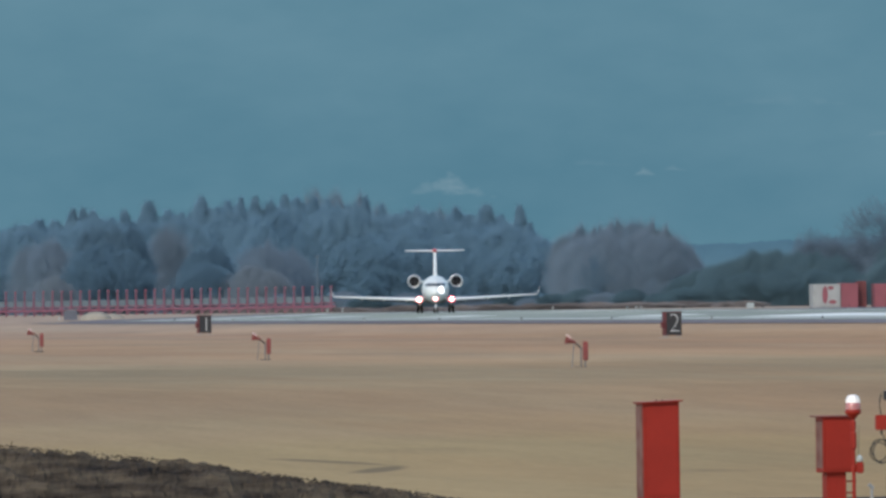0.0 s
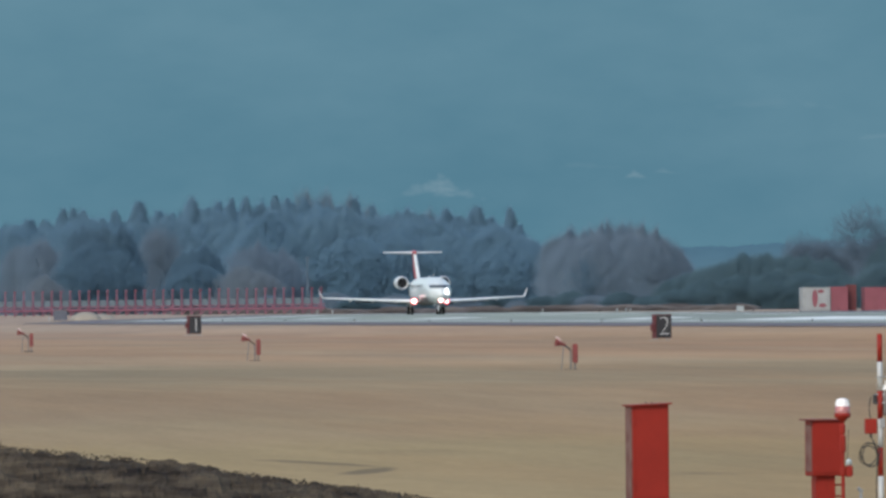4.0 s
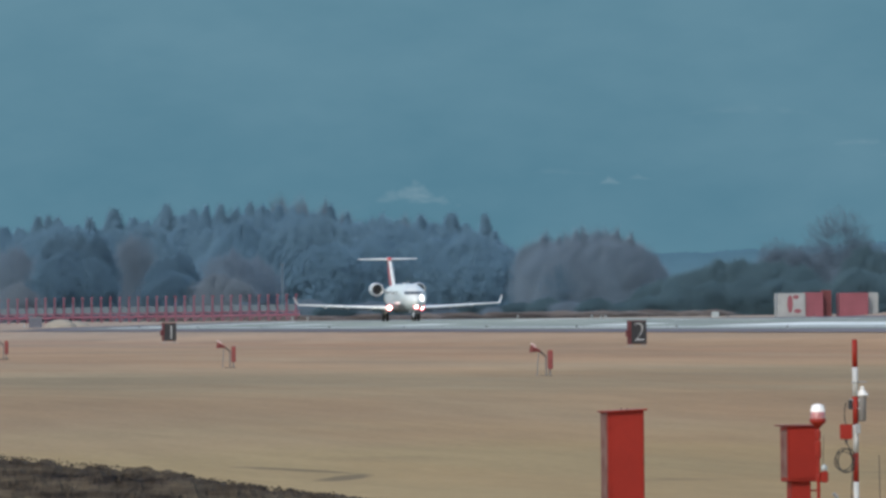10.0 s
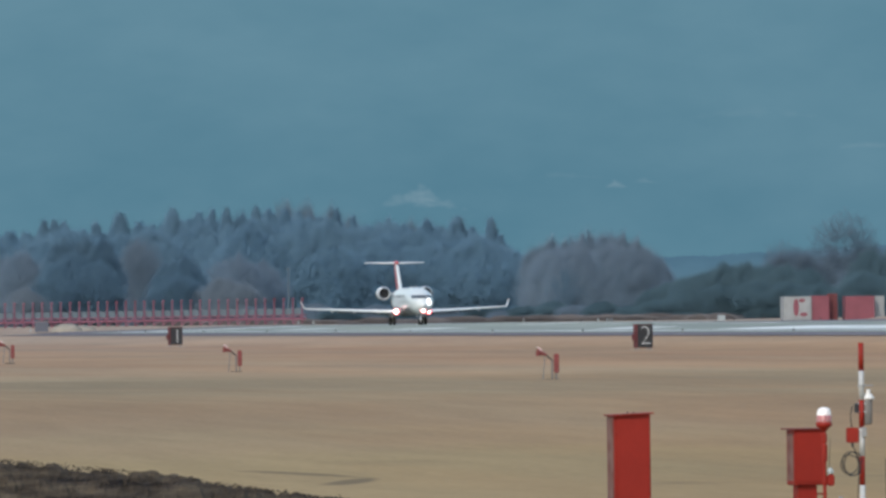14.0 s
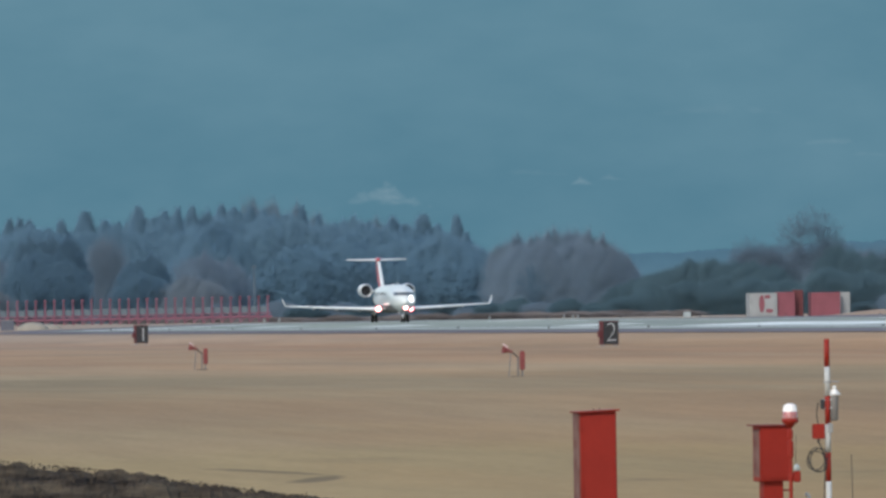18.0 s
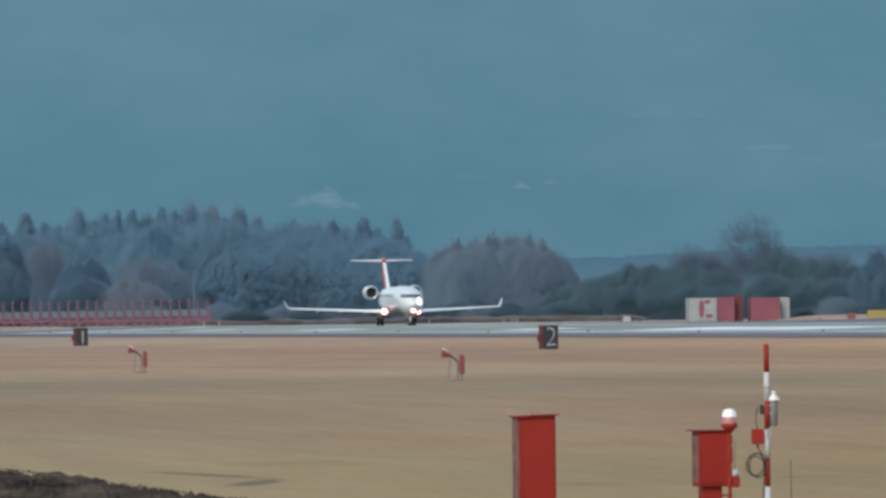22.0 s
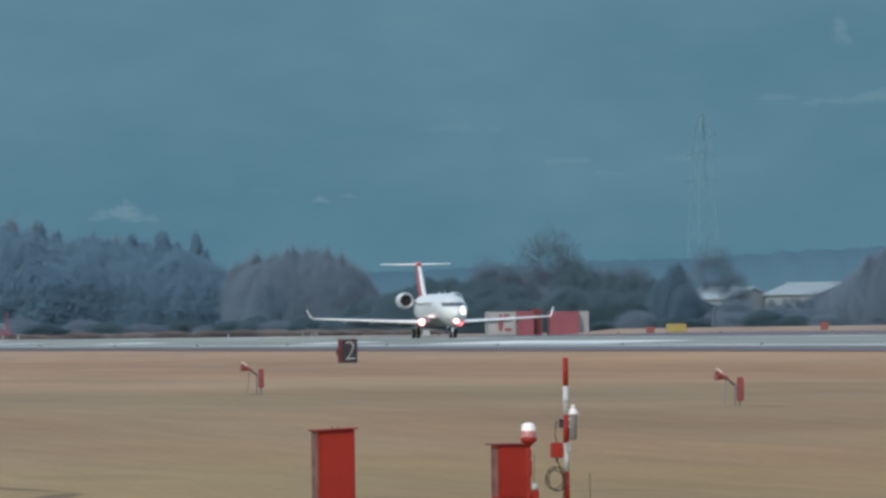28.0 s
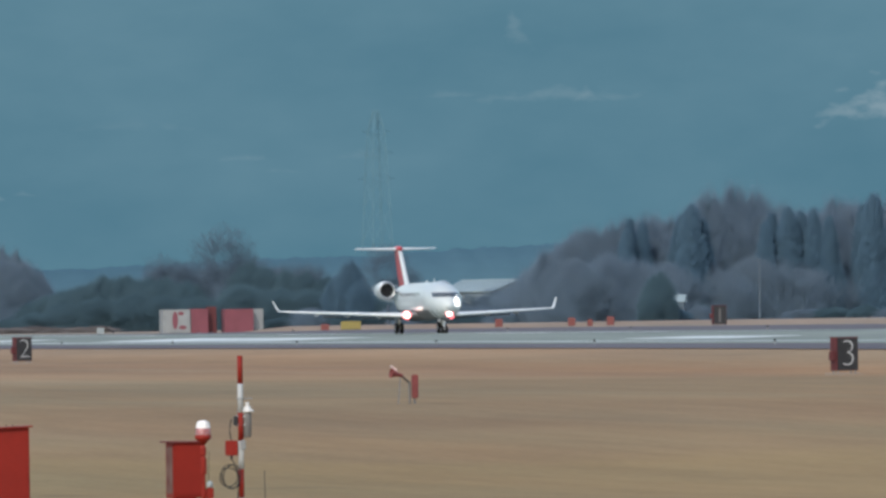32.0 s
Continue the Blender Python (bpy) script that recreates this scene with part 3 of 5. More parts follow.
        nac.matrix_basis = pose(side * 2.12, NOSE + 16.3, 3.02, -90, 0, 0) @ Matrix.Diagonal((0.85, 0.85, 1, 1))
        part("intake_lip", lathe(bmesh.new(), [(0.605, 0.10), (0.615, 0.0), (0.67, -0.035), (0.725, -0.005), (0.755, 0.10), (0.735, 0.10)], 32, None, False), METAL, nac, "polished metal intake lip", True)
        part("fan", lathe(bmesh.new(), [(0.59, 0.45), (0.2, 0.42), (0.12, 0.3), (0.02, 0.2)][::-1], 24), DARK, nac, "dark engine fan")
        for k in range(14):
            bmb = bmesh.new()
            c, s_ = math.cos(k * math.pi / 7), math.sin(k * math.pi / 7)
            box(bmb, (0.37 * c, 0.37 * s_, 0.37), (0.4, 0.05, 0.05), 0, Matrix.Rotation(k * math.pi / 7, 4, "Z") @ Matrix.Rotation(0.7, 4, "X"))
            part("fan_blade", bmb, DARK, nac)
        part("exhaust_cone", lathe(bmesh.new(), [(0.44, 3.2), (0.4, 3.6), (0.2, 4.0), (0.03, 4.2)], 20), DARK, nac, "dark exhaust cone")
        part("pylon", loft(bmesh.new(), [foil((side * 0.9, NOSE + 16.9, 2.85), 3.0, 0.3), foil((side * 1.6, NOSE + 16.9, 2.98), 2.8, 0.26)]), HULL, jet, "white engine pylon")
        # tailplane
        tp = part("tailplane", loft(bmesh.new(), [foil((side * 0.02, NOSE + 23.9, 6.06), 2.3, 0.22), foil((side * 2.98, NOSE + 25.4, 6.12), 1.15, 0.1)]), WING_WHITE, jet, "white tailplane on top of the fin")
        part("elevator", loft(bmesh.new(), [foil((side * 0.3, NOSE + 25.75, 6.05), 0.62, 0.07), foil((side * 2.85, NOSE + 26.4, 6.11), 0.36, 0.04)]), HULL, tp)
        # main gear
        gear = part("main_gear", tube(bmesh.new(), (side * 1.58, 0.0, 0.2), (side * 1.58, 0.05, 1.3), 0.085, 0.1, 12), METAL, jet, "grey main landing gear leg")
        part("drag_strut", tube(bmesh.new(), (side * 1.58, 0.0, 0.6), (side * 1.0, 0.35, 1.25), 0.05, 0.05, 8), METAL, gear)
        part("axle", tube(bmesh.new(), (side * 1.58 - 0.3, 0, 0.22), (side * 1.58 + 0.3, 0, 0.22), 0.06, 0.06, 8), METAL, gear)
        bmd = bmesh.new()
        box(bmd, (side * 1.83, 0.02, 0.92), (0.04, 0.62, 0.75), 0.015)
        part("gear_door", bmd, BELLY, gear, "grey gear door")
        for dx in (-0.19, 0.19):
            WHEELS.append((wheel_part("wheel", 0.40, 0.24, gear, side * 1.58 + dx, 0, 0.22), 0.40, (side * 1.58 + dx, 0, 0.22)))
        # landing lamp in the wing root, widened for bloom, with a glowing ring as its halo
        lamp = part("landing_light", lathe(bmesh.new(), [(0.02, -0.12), (0.1, -0.1), (0.155, -0.04), (0.16, 0.02)], 20, Matrix.Translation((side * 1.62, NOSE + 10.2, 1.18)) @ Matrix.Rotation(radians(-90), 4, "X")), LAMP, jet, "lit landing light in the wing root")
        part("lamp_halo", lathe(bmesh.new(), [(0.165, -0.02), (0.32, -0.015), (0.32, 0.05), (0.165, 0.06)], 20, Matrix.Translation((side * 1.62, NOSE + 10.18, 1.18)) @ Matrix.Rotation(radians(-90), 4, "X"), False), HALO_RED, lamp, "red glowing ring for the landing light's halo")
    part("inspection_light", lathe(bmesh.new(), [(0.01, -0.05), (0.022, -0.03), (0.03, 0.05)], 14, Matrix.Translation((-1.22, NOSE + 6.4, 1.66)) @ Matrix.Rotation(radians(-90), 4, "X")), LAMP_WARM, jet, "small warm light on the hull side")
    # Glowing hull patch in place of the sun's glint; no lamp here.
    part("nose_glint", hull_patch(0.2, 0.95, 42, 98, 7, 0.014), NOSE_GLINT, fuselage, "glowing patch for the bright glint on the nose", True)
    # fin
    fin = part("tail_fin", loft(bmesh.new(), [foil_up((0, NOSE + 20.2, 3.1), 3.7, 0.5), foil_up((0, NOSE + 21.2, 3.85), 3.3, 0.44), foil_up((0, NOSE + 23.7, 6.02), 2.2, 0.34)]), HULL_RED, jet, "red swept tail fin")
    part("leading_edge", tube(bmesh.new(), (0, NOSE + 20.1, 3.1), (0, NOSE + 23.65, 5.95), 0.2, 0.15, 12), HULL, fin, "white leading edge of the fin")
    part("rudder", loft(bmesh.new(), [foil_up((0, NOSE + 23.6, 3.75), 1.0, 0.22), foil_up((0, NOSE + 25.55, 5.9), 0.75, 0.16)]), HULL_RED, fin, "red rudder")
    part("bullet_fairing", loft(bmesh.new(), [[Vector((w * math.sin(2 * math.pi * i / 14), NOSE + s, 6.1 + 0.9 * w * math.cos(2 * math.pi * i / 14))) for i in range(14)] for s, w in ((23.0, 0.03), (23.4, 0.17), (24.2, 0.25), (25.6, 0.22), (26.7, 0.04))]), HULL_RED, fin, "red fairing at the fin tip", True)
    # nose gear
    nose = part("nose_gear", tube(bmesh.new(), (0, NOSE + 2.9, 0.08), (0, NOSE + 3.1, 1.3), 0.07, 0.09, 12), METAL, jet, "nose landing gear leg")
    part("axle", tube(bmesh.new(), (-0.22, NOSE + 2.9, 0.09), (0.22, NOSE + 2.9, 0.09), 0.045, 0.045, 8), METAL, nose)
    for dx in (-0.15, 0.15):
        WHEELS.append((wheel_part("wheel", 0.27, 0.18, nose, dx, NOSE + 2.9, 0.09), 0.27, (dx, NOSE + 2.9, 0.09)))
    for side in (-1, 1):
        bmd = bmesh.new()
        box(bmd, (side * 0.32, NOSE + 3.3, 0.86), (0.03, 1.3, 0.42), 0.01)
        part("gear_door", bmd, BELLY, nose, "grey nose gear door")
    spot = hull_point(0.42, radians(180), 0.02)
    lamp = part("taxi_light", lathe(bmesh.new(), [(0.01, -0.12), (0.07, -0.09), (0.12, 0.0), (0.12, 0.1)], 16, Matrix.Translation(spot) @ Matrix.Rotation(radians(-90), 4, "X")), LAMP, jet, "lit taxi light under the nose")
    # Halo of the lamp, added as a glowing red ring.
    part("lamp_halo", lathe(bmesh.new(), [(0.122, -0.01), (0.29, -0.005), (0.29, 0.06), (0.122, 0.07)], 16, Matrix.Translation(spot) @ Matrix.Rotation(radians(-90), 4, "X"), False), HALO_RED, lamp, "red glowing ring for the taxi light's halo")
    part("antenna", loft(bmesh.new(), [foil_up((0, NOSE + 7.0, 3.53), 0.5, 0.06), foil_up((0, NOSE + 7.2, 3.85), 0.25, 0.03)]), HULL, jet)
    part("beacon", lathe(bmesh.new(), [(0.1, 0), (0.1, 0.06), (0.06, 0.13), (0.01, 0.15)], 12, Matrix.Translation((0, NOSE + 11, 3.53))), HULL, jet, "small beacon on the hull top")
    return jet


WHEELS = []
AIRLINER = build_airliner()


# ---- airfield equipment ----
def distance_sign(x, y, rz, digit, label, group="runway distance signs"):
    s = thing("distance_sign", x, y, ground_z(x, y) - 0.03, rz, label, "sign", group)
    b = bmesh.new()
    box(b, (0, 0, 0.93), (1.12, 0.62, 1.5), 0.02)
    part("cabinet", b, RED_DULL, s, "dull red sign cabinet")
    for fy, r in ((-0.315, 0), (0.315, 180)):
        b = bmesh.new()
        box(b, (0, fy, 0.93), (1.06, 0.025, 1.44), 0.008)
        face = part("sign_face", b, BLACK, s, "black sign face")
        if fy < 0 and digit:
            if digit == "1":
                b = bmesh.new()
                box(b, (0.08, fy - 0.018, 0.93), (0.09, 0.01, 1.1))
                part("numeral", b, NUMERAL, face, "white numeral one")
            else:
                writing("numeral", digit, 1.78, NUMERAL, face, Matrix.Translation((0.04, fy - 0.019, 0.92)) @ Matrix.Rotation(radians(90), 4, "X"), "white numeral")
        elif fy < 0:
            b = bmesh.new()
            box(b, (-0.02, fy - 0.018, 0.93), (0.12, 0.01, 1.1))
            part("mark", b, LEG_GREY, face, "upright pale bar")
    for fx in (-0.45, 0.45):
        for fy in (-0.2, 0.2):
            part("foot", tube(bmesh.new(), (fx, fy, 0.0), (fx, fy, 0.2), 0.035, 0.035, 8), GALV, s)
    b = bmesh.new()
    box(b, (-0.68, -0.1, 0.86), (0.24, 0.3, 0.42), 0.03)
    part("lamp_box", b, RED_DULL, s, "dull red lamp box on the side")
    b = bmesh.new()
    box(b, (0, 0, 1.7), (1.18, 0.68, 0.04), 0.01)
    part("lid", b, RED_DULL, s)
    b = bmesh.new()
    box(b, (0, 0, 0.0), (1.5, 1.0, 0.1), 0.02)
    part("base_slab", b, CONCRETE, s, "concrete base slab")
    return s


distance_sign(125.75, 1295, 14, "1", "black distance sign with a white 1 beside the runway")
distance_sign(125.72, 981, 17, "2", "black distance sign with a white 2 beside the runway")
distance_sign(125.68, 685.5, 19, "3", "black distance sign with a white 3 beside the runway")
distance_sign(213.4, 1220, 4, "", "black and red distance sign on the far side of the runway")
b = bmesh.new()


def bird_cannon(x, y, dz=0.0):
    c = thing("bird_scaring_cannon", x, y, ground_z(x, y) + dz - 0.02, 0, "red gas cannon with a horn beside a red box", "gas cannon", "bird scaring cannons")
    horn = part("horn", lathe(bmesh.new(), [(0.05, 0.0), (0.06, 0.12), (0.085, 0.2), (0.135, 0.36), (0.125, 0.36), (0.07, 0.18)], 18, None, False), RED_FADED, c, "faded red conical horn", True)
    horn.matrix_basis = pose(-0.34, 0.0, 0.95, 0, -76, 14)
    part("throat", lathe(bmesh.new(), [(0.072, 0.17), (0.07, 0.18)], 14), DARK, horn, "dark throat of the horn")
    part("mouth_ring", lathe(bmesh.new(), [(0.13, 0.355), (0.146, 0.345), (0.15, 0.375), (0.13, 0.38)], 18, None, False), RED_FADED, horn, "red ring round the mouth", True)
    # Pale piece added for the sun's glint on top of the horn.
    b = bmesh.new()
    box(b, (-0.60, 0.0, 1.18), (0.22, 0.2, 0.05), 0.01, Matrix.Rotation(radians(38), 4, "Y"))
    part("horn_glint", b, mat("horn_glint_white", (0.7, 0.55, 0.53), 0.5, var=0.2), c, "pinkish white piece for the glint on the horn")
    part("crank_arm", tube(bmesh.new(), (-0.36, 0, 0.94), (-0.1, 0.02, 0.72), 0.03, 0.03, 8), DARK, c)
    for lx, ly in ((-0.50, -0.14), (-0.46, 0.14)):
        part("leg", tube(bmesh.new(), (-0.4, 0, 0.9), (lx, ly, 0.0), 0.022, 0.022, 6), LEG_GREY, c)
    b = bmesh.new()
    box(b, (0.04, 0.0, 0.62), (0.19, 0.22, 0.72), 0.03)
    cab = part("control_box", b, RED_FADED, c, "narrow red control box")
    b = bmesh.new()
    box(b, (0.045, -0.115, 0.63), (0.14, 0.015, 0.6), 0.006)
    part("door", b, RED_FADED, cab)
    for lx in (-0.12, 0.03):
        part("post", tube(bmesh.new(), (lx, 0.02, 0.0), (lx, 0.02, 0.78 if lx < 0 else 0.4), 0.035, 0.035, 8), LEG_GREY, c, "grey steel post")
    b = bmesh.new()
    box(b, (-0.12, 0, 0.0), (0.5, 0.3, 0.05), 0.01)
    part("base_slab", b, DARK_CONCRETE, c)
    return c


bird_cannon(70.2, 455, -0.05)
bird_cannon(70.2, 574)
bird_cannon(70.2, 693)
bird_cannon(70.6, 818, 0.16)


def tall_cabinet(x, y):
    c = thing("tall_cabinet", x, y, ground_z(x, y) - 0.02, 5, "tall red painted steel cabinet standing on the grass", "cabinet", "red equipment cabinets")
    h = 2.19 - ground_z(x, y)
    b = bmesh.new()
    box(b, (0.0, 0, h / 2 + 0.05), (0.66, 0.62, h - 0.1), 0.012)
    part("body", b, RED, c, "bright red steel body")
    b = bmesh.new()
    box(b, (0, -0.02, h), (0.76, 0.74, 0.028), 0.006, Matrix.Rotation(radians(-2.4), 4, "Y"))
    part("lid", b, RED, c, "overhanging red lid")
    for dx in (-0.06, 0.05):
        part("bolt", tube(bmesh.new(), (dx, -0.2, h + 0.01), (dx, -0.2, h + 0.05), 0.009, 0.009, 6), DARK, c)
    b = bmesh.new()
    box(b, (0.02, -0.318, h / 2 + 0.05), (0.56, 0.014, h - 0.26), 0.004)
    door = part("door", b, RED, c, "red door panel")
    part("handle", tube(bmesh.new(), (0.29, -0.34, h * 0.5), (0.29, -0.34, h * 0.5 + 0.14), 0.012, 0.012, 8), RED, door)
    for hz in (0.35, h - 0.35):
        part("hinge", tube(bmesh.new(), (-0.30, -0.33, hz), (-0.30, -0.33, hz + 0.1), 0.012, 0.012, 8), RED, door)
    b = bmesh.new()
    box(b, (0, 0, 0.04), (0.9, 0.8, 0.08), 0.02)
    part("plinth", b, DARK_CONCRETE, c, "dark concrete plinth")
    # Panel that carries the painted sheen of the left side.
    b = bmesh.new()
    box(b, (-0.336, 0, h / 2 + 0.05), (0.012, 0.52, h - 0.2), 0.004)
    part("side_panel", b, SHEEN_RED, c, "side panel with a pale sheen in its colour")
    return c


def pedestal_cabinet(x, y):
    z = ground_z(x, y)
    c = thing("pedestal_cabinet", x, y, z - 0.02, 6, "red steel equipment cabinet on a red pedestal", "cabinet", "red equipment cabinets")
    top, low = 1.91 - z, 0.93 - z
    b = bmesh.new()
    box(b, (0.025, 0, (top + low) / 2), (0.57, 0.56, top - low), 0.014)
    part("body", b, RED, c, "bright red steel body")
    b = bmesh.new()
    box(b, (0.0, 0, top + 0.01), (0.70, 0.68, 0.026), 0.006)
    part("lid", b, RED_FADED, c, "weathered red lid")
    b = bmesh.new()
    box(b, (0.03, -0.29, (top + low) / 2), (0.5, 0.014, top - low - 0.12), 0.004)
    part("door", b, RED, c, "red door panel")
    # Left panel, with its sheen painted on.
    b = bmesh.new()
    box(b, (-0.264, -0.02, (top + low) / 2), (0.012, 0.44, top - low - 0.16), 0.004)
    part("side_panel", b, SHEEN_RED, c, "side panel with a pale sheen in its colour")
    b = bmesh.new()
    box(b, (0.0, 0.0, low / 2), (0.35, 0.36, low), 0.012)
    part("pedestal", b, RED, c, "red pedestal")
    for k in range(3):
        b = bmesh.new()
        box(b, (0.28, -0.05, low - 0.16 - 0.2 * k), (0.2, 0.04, 0.03), 0.004)
        part("rung", b, RED, c)
    b = bmesh.new()
    box(b, (0, 0, 0.03), (0.55, 0.5, 0.08), 0.02)
    part("plinth", b, DARK_CONCRETE, c, "concrete plinth")
    return c


def obstruction_light(x, y):
    z = ground_z(x, y)
    c = thing("obstruction_light", x, y, z - 0.02, 0, "red obstruction lamp with a white dome on a red pole", "lamp")
    h = 2.3 - z
    part("pole", tube(bmesh.new(), (0, 0, 0), (0, 0, h - 0.4), 0.032, 0.032, 10), RED, c, "thin red pole")
    base = part("lamp_base", lathe(bmesh.new(), [(0.045, h - 0.42), (0.08, h - 0.37), (0.14, h - 0.33), (0.15, h - 0.27), (0.12, h - 0.26)], 20), RED, c, "red lamp base", True)
    part("dome", lathe(bmesh.new(), [(0.118, h - 0.262), (0.128, h - 0.2), (0.125, h - 0.1), (0.105, h - 0.03), (0.05, h - 0.004), (0.01, h)], 20), mat("white_lamp_glass", (0.85, 0.83, 0.82), 0.25, var=0.05, coat=0.3), base, "milky white dome", True)
    part("inner_filter", lathe(bmesh.new(), [(0.131, h - 0.262), (0.133, h - 0.24), (0.132, h - 0.145), (0.122, h - 0.14)], 20, None, False), mat("pink_lamp_glass", (0.42, 0.17, 0.17), 0.25, var=0.25, scale=9), base, "pinkish red lower glass", True)
    for k in range(10):
        ca, sa = math.cos(k * math.pi / 5), math.sin(k * math.pi / 5)
        part("rib", tube(bmesh.new(), (0.131 * ca, 0.131 * sa, h - 0.25), (0.109 * ca, 0.109 * sa, h - 0.03), 0.006, 0.005, 5), PALE_GREY, base, "thin grey guard rib")
    for k, (dz, r, hh) in enumerate(((0.62, 0.05, 0.16), (0.95, 0.055, 0.3), (1.36, 0.045, 0.12))):
        part("clamp", lathe(bmesh.new(), [(r * 0.8, h - dz), (r, h - dz + 0.02), (r, h - dz + hh - 0.02), (r * 0.8, h - dz + hh)], 12), RED, c, "red clamp on the pole")
    jb = bmesh.new()
    box(jb, (0.1, -0.03, h - 1.28), (0.13, 0.13, 0.2), 0.02)
    jbox = part("junction_box", jb, RED, c, "small red junction box")
    part("cap", lathe(bmesh.new(), [(0.055, h - 1.18), (0.055, h - 1.11), (0.03, h - 1.07), (0.005, h - 1.06)], 12, Matrix.Translation((0.1, -0.03, 0))), PALE_GREY, jbox, "pale grey cap", True)
    part("whip", tube(bmesh.new(), (0.09, 0.05, h - 1.1), (0.11, 0.05, h - 0.55), 0.006, 0.004, 6), DARK, c)
    b = bmesh.new()
    box(b, (0.0, 0, 0.02), (0.16, 0.16, 0.06), 0.02)
    part("base_slab", b, DARK_CONCRETE, c)
    return c


def instrument_pole(x, y):
    z = ground_z(x, y)
    c = thing("instrument_pole", x, y, z - 0.02, 0, "red and white banded pole carrying a grey weather sensor", "pole")
    h = 3.43 - z
    edges = [h, h - 0.485, h - 0.99, h - 1.48, h - 1.97, h - 2.47, 0.0]
    for k, (t, l) in enumerate(zip(edges, edges[1:])):
        part("band", tube(bmesh.new(), (0, 0, l), (0, 0, t), 0.048 if k else 0.047, 0.048, 16), RED if k % 2 == 0 else OLD_WHITE, c, "red band" if k % 2 == 0 else "white band", True)
    part("ring_clamp", tube(bmesh.new(), (0, 0, h - 0.76), (0, 0, h - 0.735), 0.07, 0.07, 14), GALV, c)
    part("cross_arm", tube(bmesh.new(), (-0.05, 0, h - 0.745), (0.2, 0, h - 0.745), 0.011, 0.011, 8), GALV, c)
    can = part("sensor_can", lathe(bmesh.new(), [(0.06, h - 1.42), (0.072, h - 1.40), (0.08, h - 1.0), (0.075, h - 0.98)], 20, Matrix.Translation((0.115, 0.03, 0))), LEG_GREY, c, "grey metal sensor can", True)
    part("cap", lathe(bmesh.new(), [(0.1, h - 0.985), (0.108, h - 0.965), (0.1, h - 0.94), (0.07, h - 0.925), (0.066, h - 0.89), (0.035, h - 0.88), (0.03, h - 0.86), (0.04, h - 0.845), (0.035, h - 0.82), (0.01, h - 0.81)], 20, Matrix.Translation((0.125, 0.03, 0))), WHITE, can, "white conical cap", True)
    for bz in (1.06, 1.2):
        part("bracket", tube(bmesh.new(), (-0.1, 0, h - bz), (0.1, -0.02, h - bz), 0.02, 0.02, 8), GALV, c)
    b = bmesh.new()
    box(b, (-0.09, -0.01, h - 1.13), (0.07, 0.08, 0.16), 0.01)
    part("sensor_head", b, DARK, c, "small dark sensor head")
    b = bmesh.new()
    box(b, (-0.17, -0.02, h - 1.6), (0.21, 0.12, 0.26), 0.012)
    jb = part("junction_box", b, RED, c, "small bright red junction box")
    part("gland", tube(bmesh.new(), (-0.17, -0.02, h - 1.8), (-0.17, -0.02, h - 1.73), 0.022, 0.022, 8), DARK, jb)
    b = bmesh.new()
    box(b, (0.03, -0.03, h - 1.55), (0.09, 0.11, 0.18), 0.015)
    part("collar", b, GALV, c, "grey steel collar")

    def cable(points, r=0.0105):
        bm = bmesh.new()
        rings = []
        for i, p in enumerate(points):
            d = (points[min(i + 1, len(points) - 1)] - points[max(i - 1, 0)]).normalized()
            q = d.to_track_quat("Z", "Y")
            rings.append([p + q @ Vector((r * math.cos(a * math.pi / 3), r * math.sin(a * math.pi / 3), 0)) for a in range(6)])
        return loft(bm, rings)

    coil = []
    for i in range(76):
        a = 2 * math.pi * i / 25
        rr = 0.165 + 0.03 * math.sin(i * 0.37)
        coil.append(Vector((-0.2 + rr * math.cos(a) + 0.015 * math.sin(i * 0.2), -0.03 + 0.0025 * i - 0.1, h - 2.1 + rr * 1.1 * math.sin(a))))
    part("cable_coil", cable(coil), RUBBER, c, "black cable wound in loops")
    part("cable", cable([Vector((-0.17 + 0.13 * t, -0.04, h - 1.8 - 0.5 * t + 0.12 * math.sin(3 * t))) for t in np.linspace(0, 1, 10)]), RUBBER, c)
    part("cable", cable([Vector((-0.17 - 0.03 * math.sin(t * 3), -0.05, h - 1.1 - 0.37 * t)) for t in np.linspace(0, 1, 10)]), RUBBER, c)
    part("cable", cable([Vector((-0.075 + 0.01 * math.sin(9 * t), -0.02, h - 2.2 - (h - 2.22) * t)) for t in np.linspace(0, 1, 12)]), RUBBER, c)
    b = bmesh.new()
    box(b, (0, 0, 0.02), (0.3, 0.3, 0.06), 0.02)
    part("base_slab", b, DARK_CONCRETE, c)
    return c


tall_cabinet(34.32, 270)
pedestal_cabinet(36.93, 266)
obstruction_light(37.14, 265)
instrument_pole(37.38, 262)
kerb = thing("concrete_beam", 36.95, 268.3, ground_z(36.95, 268.3) - 0.03, 0, "long dark concrete beam lying in the dry grass", "beam")
b = bmesh.new()
box(b, (0, 0, 0.065), (2.9, 0.22, 0.13), 0.015)
part("beam", b, DARK_CONCRETE, kerb)
vent = thing("conduit_pipe", 37.17, 263, ground_z(37.17, 263) - 0.02, 0, "short grey conduit pipe with a bent top", "pipe")
part("pipe", tube(bmesh.new(), (0, 0, 0), (0, 0, 0.37), 0.028, 0.028, 10), GALV, vent)
part("elbow", tube(bmesh.new(), (0.015, 0, 0.36), (-0.055, -0.02, 0.43), 0.034, 0.03, 10), GALV, vent, "bent grey pipe end")
wp = thing("thin_stake", 37.8, 262, ground_z(37.8, 262) - 0.02, 0, "thin dark stake in the dry grass", "stake")
part("rod", tube(bmesh.new(), (0, 0, 0), (-0.015, 0, 1.42 - ground_z(37.8, 262)), 0.009, 0.006, 6), DARK, wp)


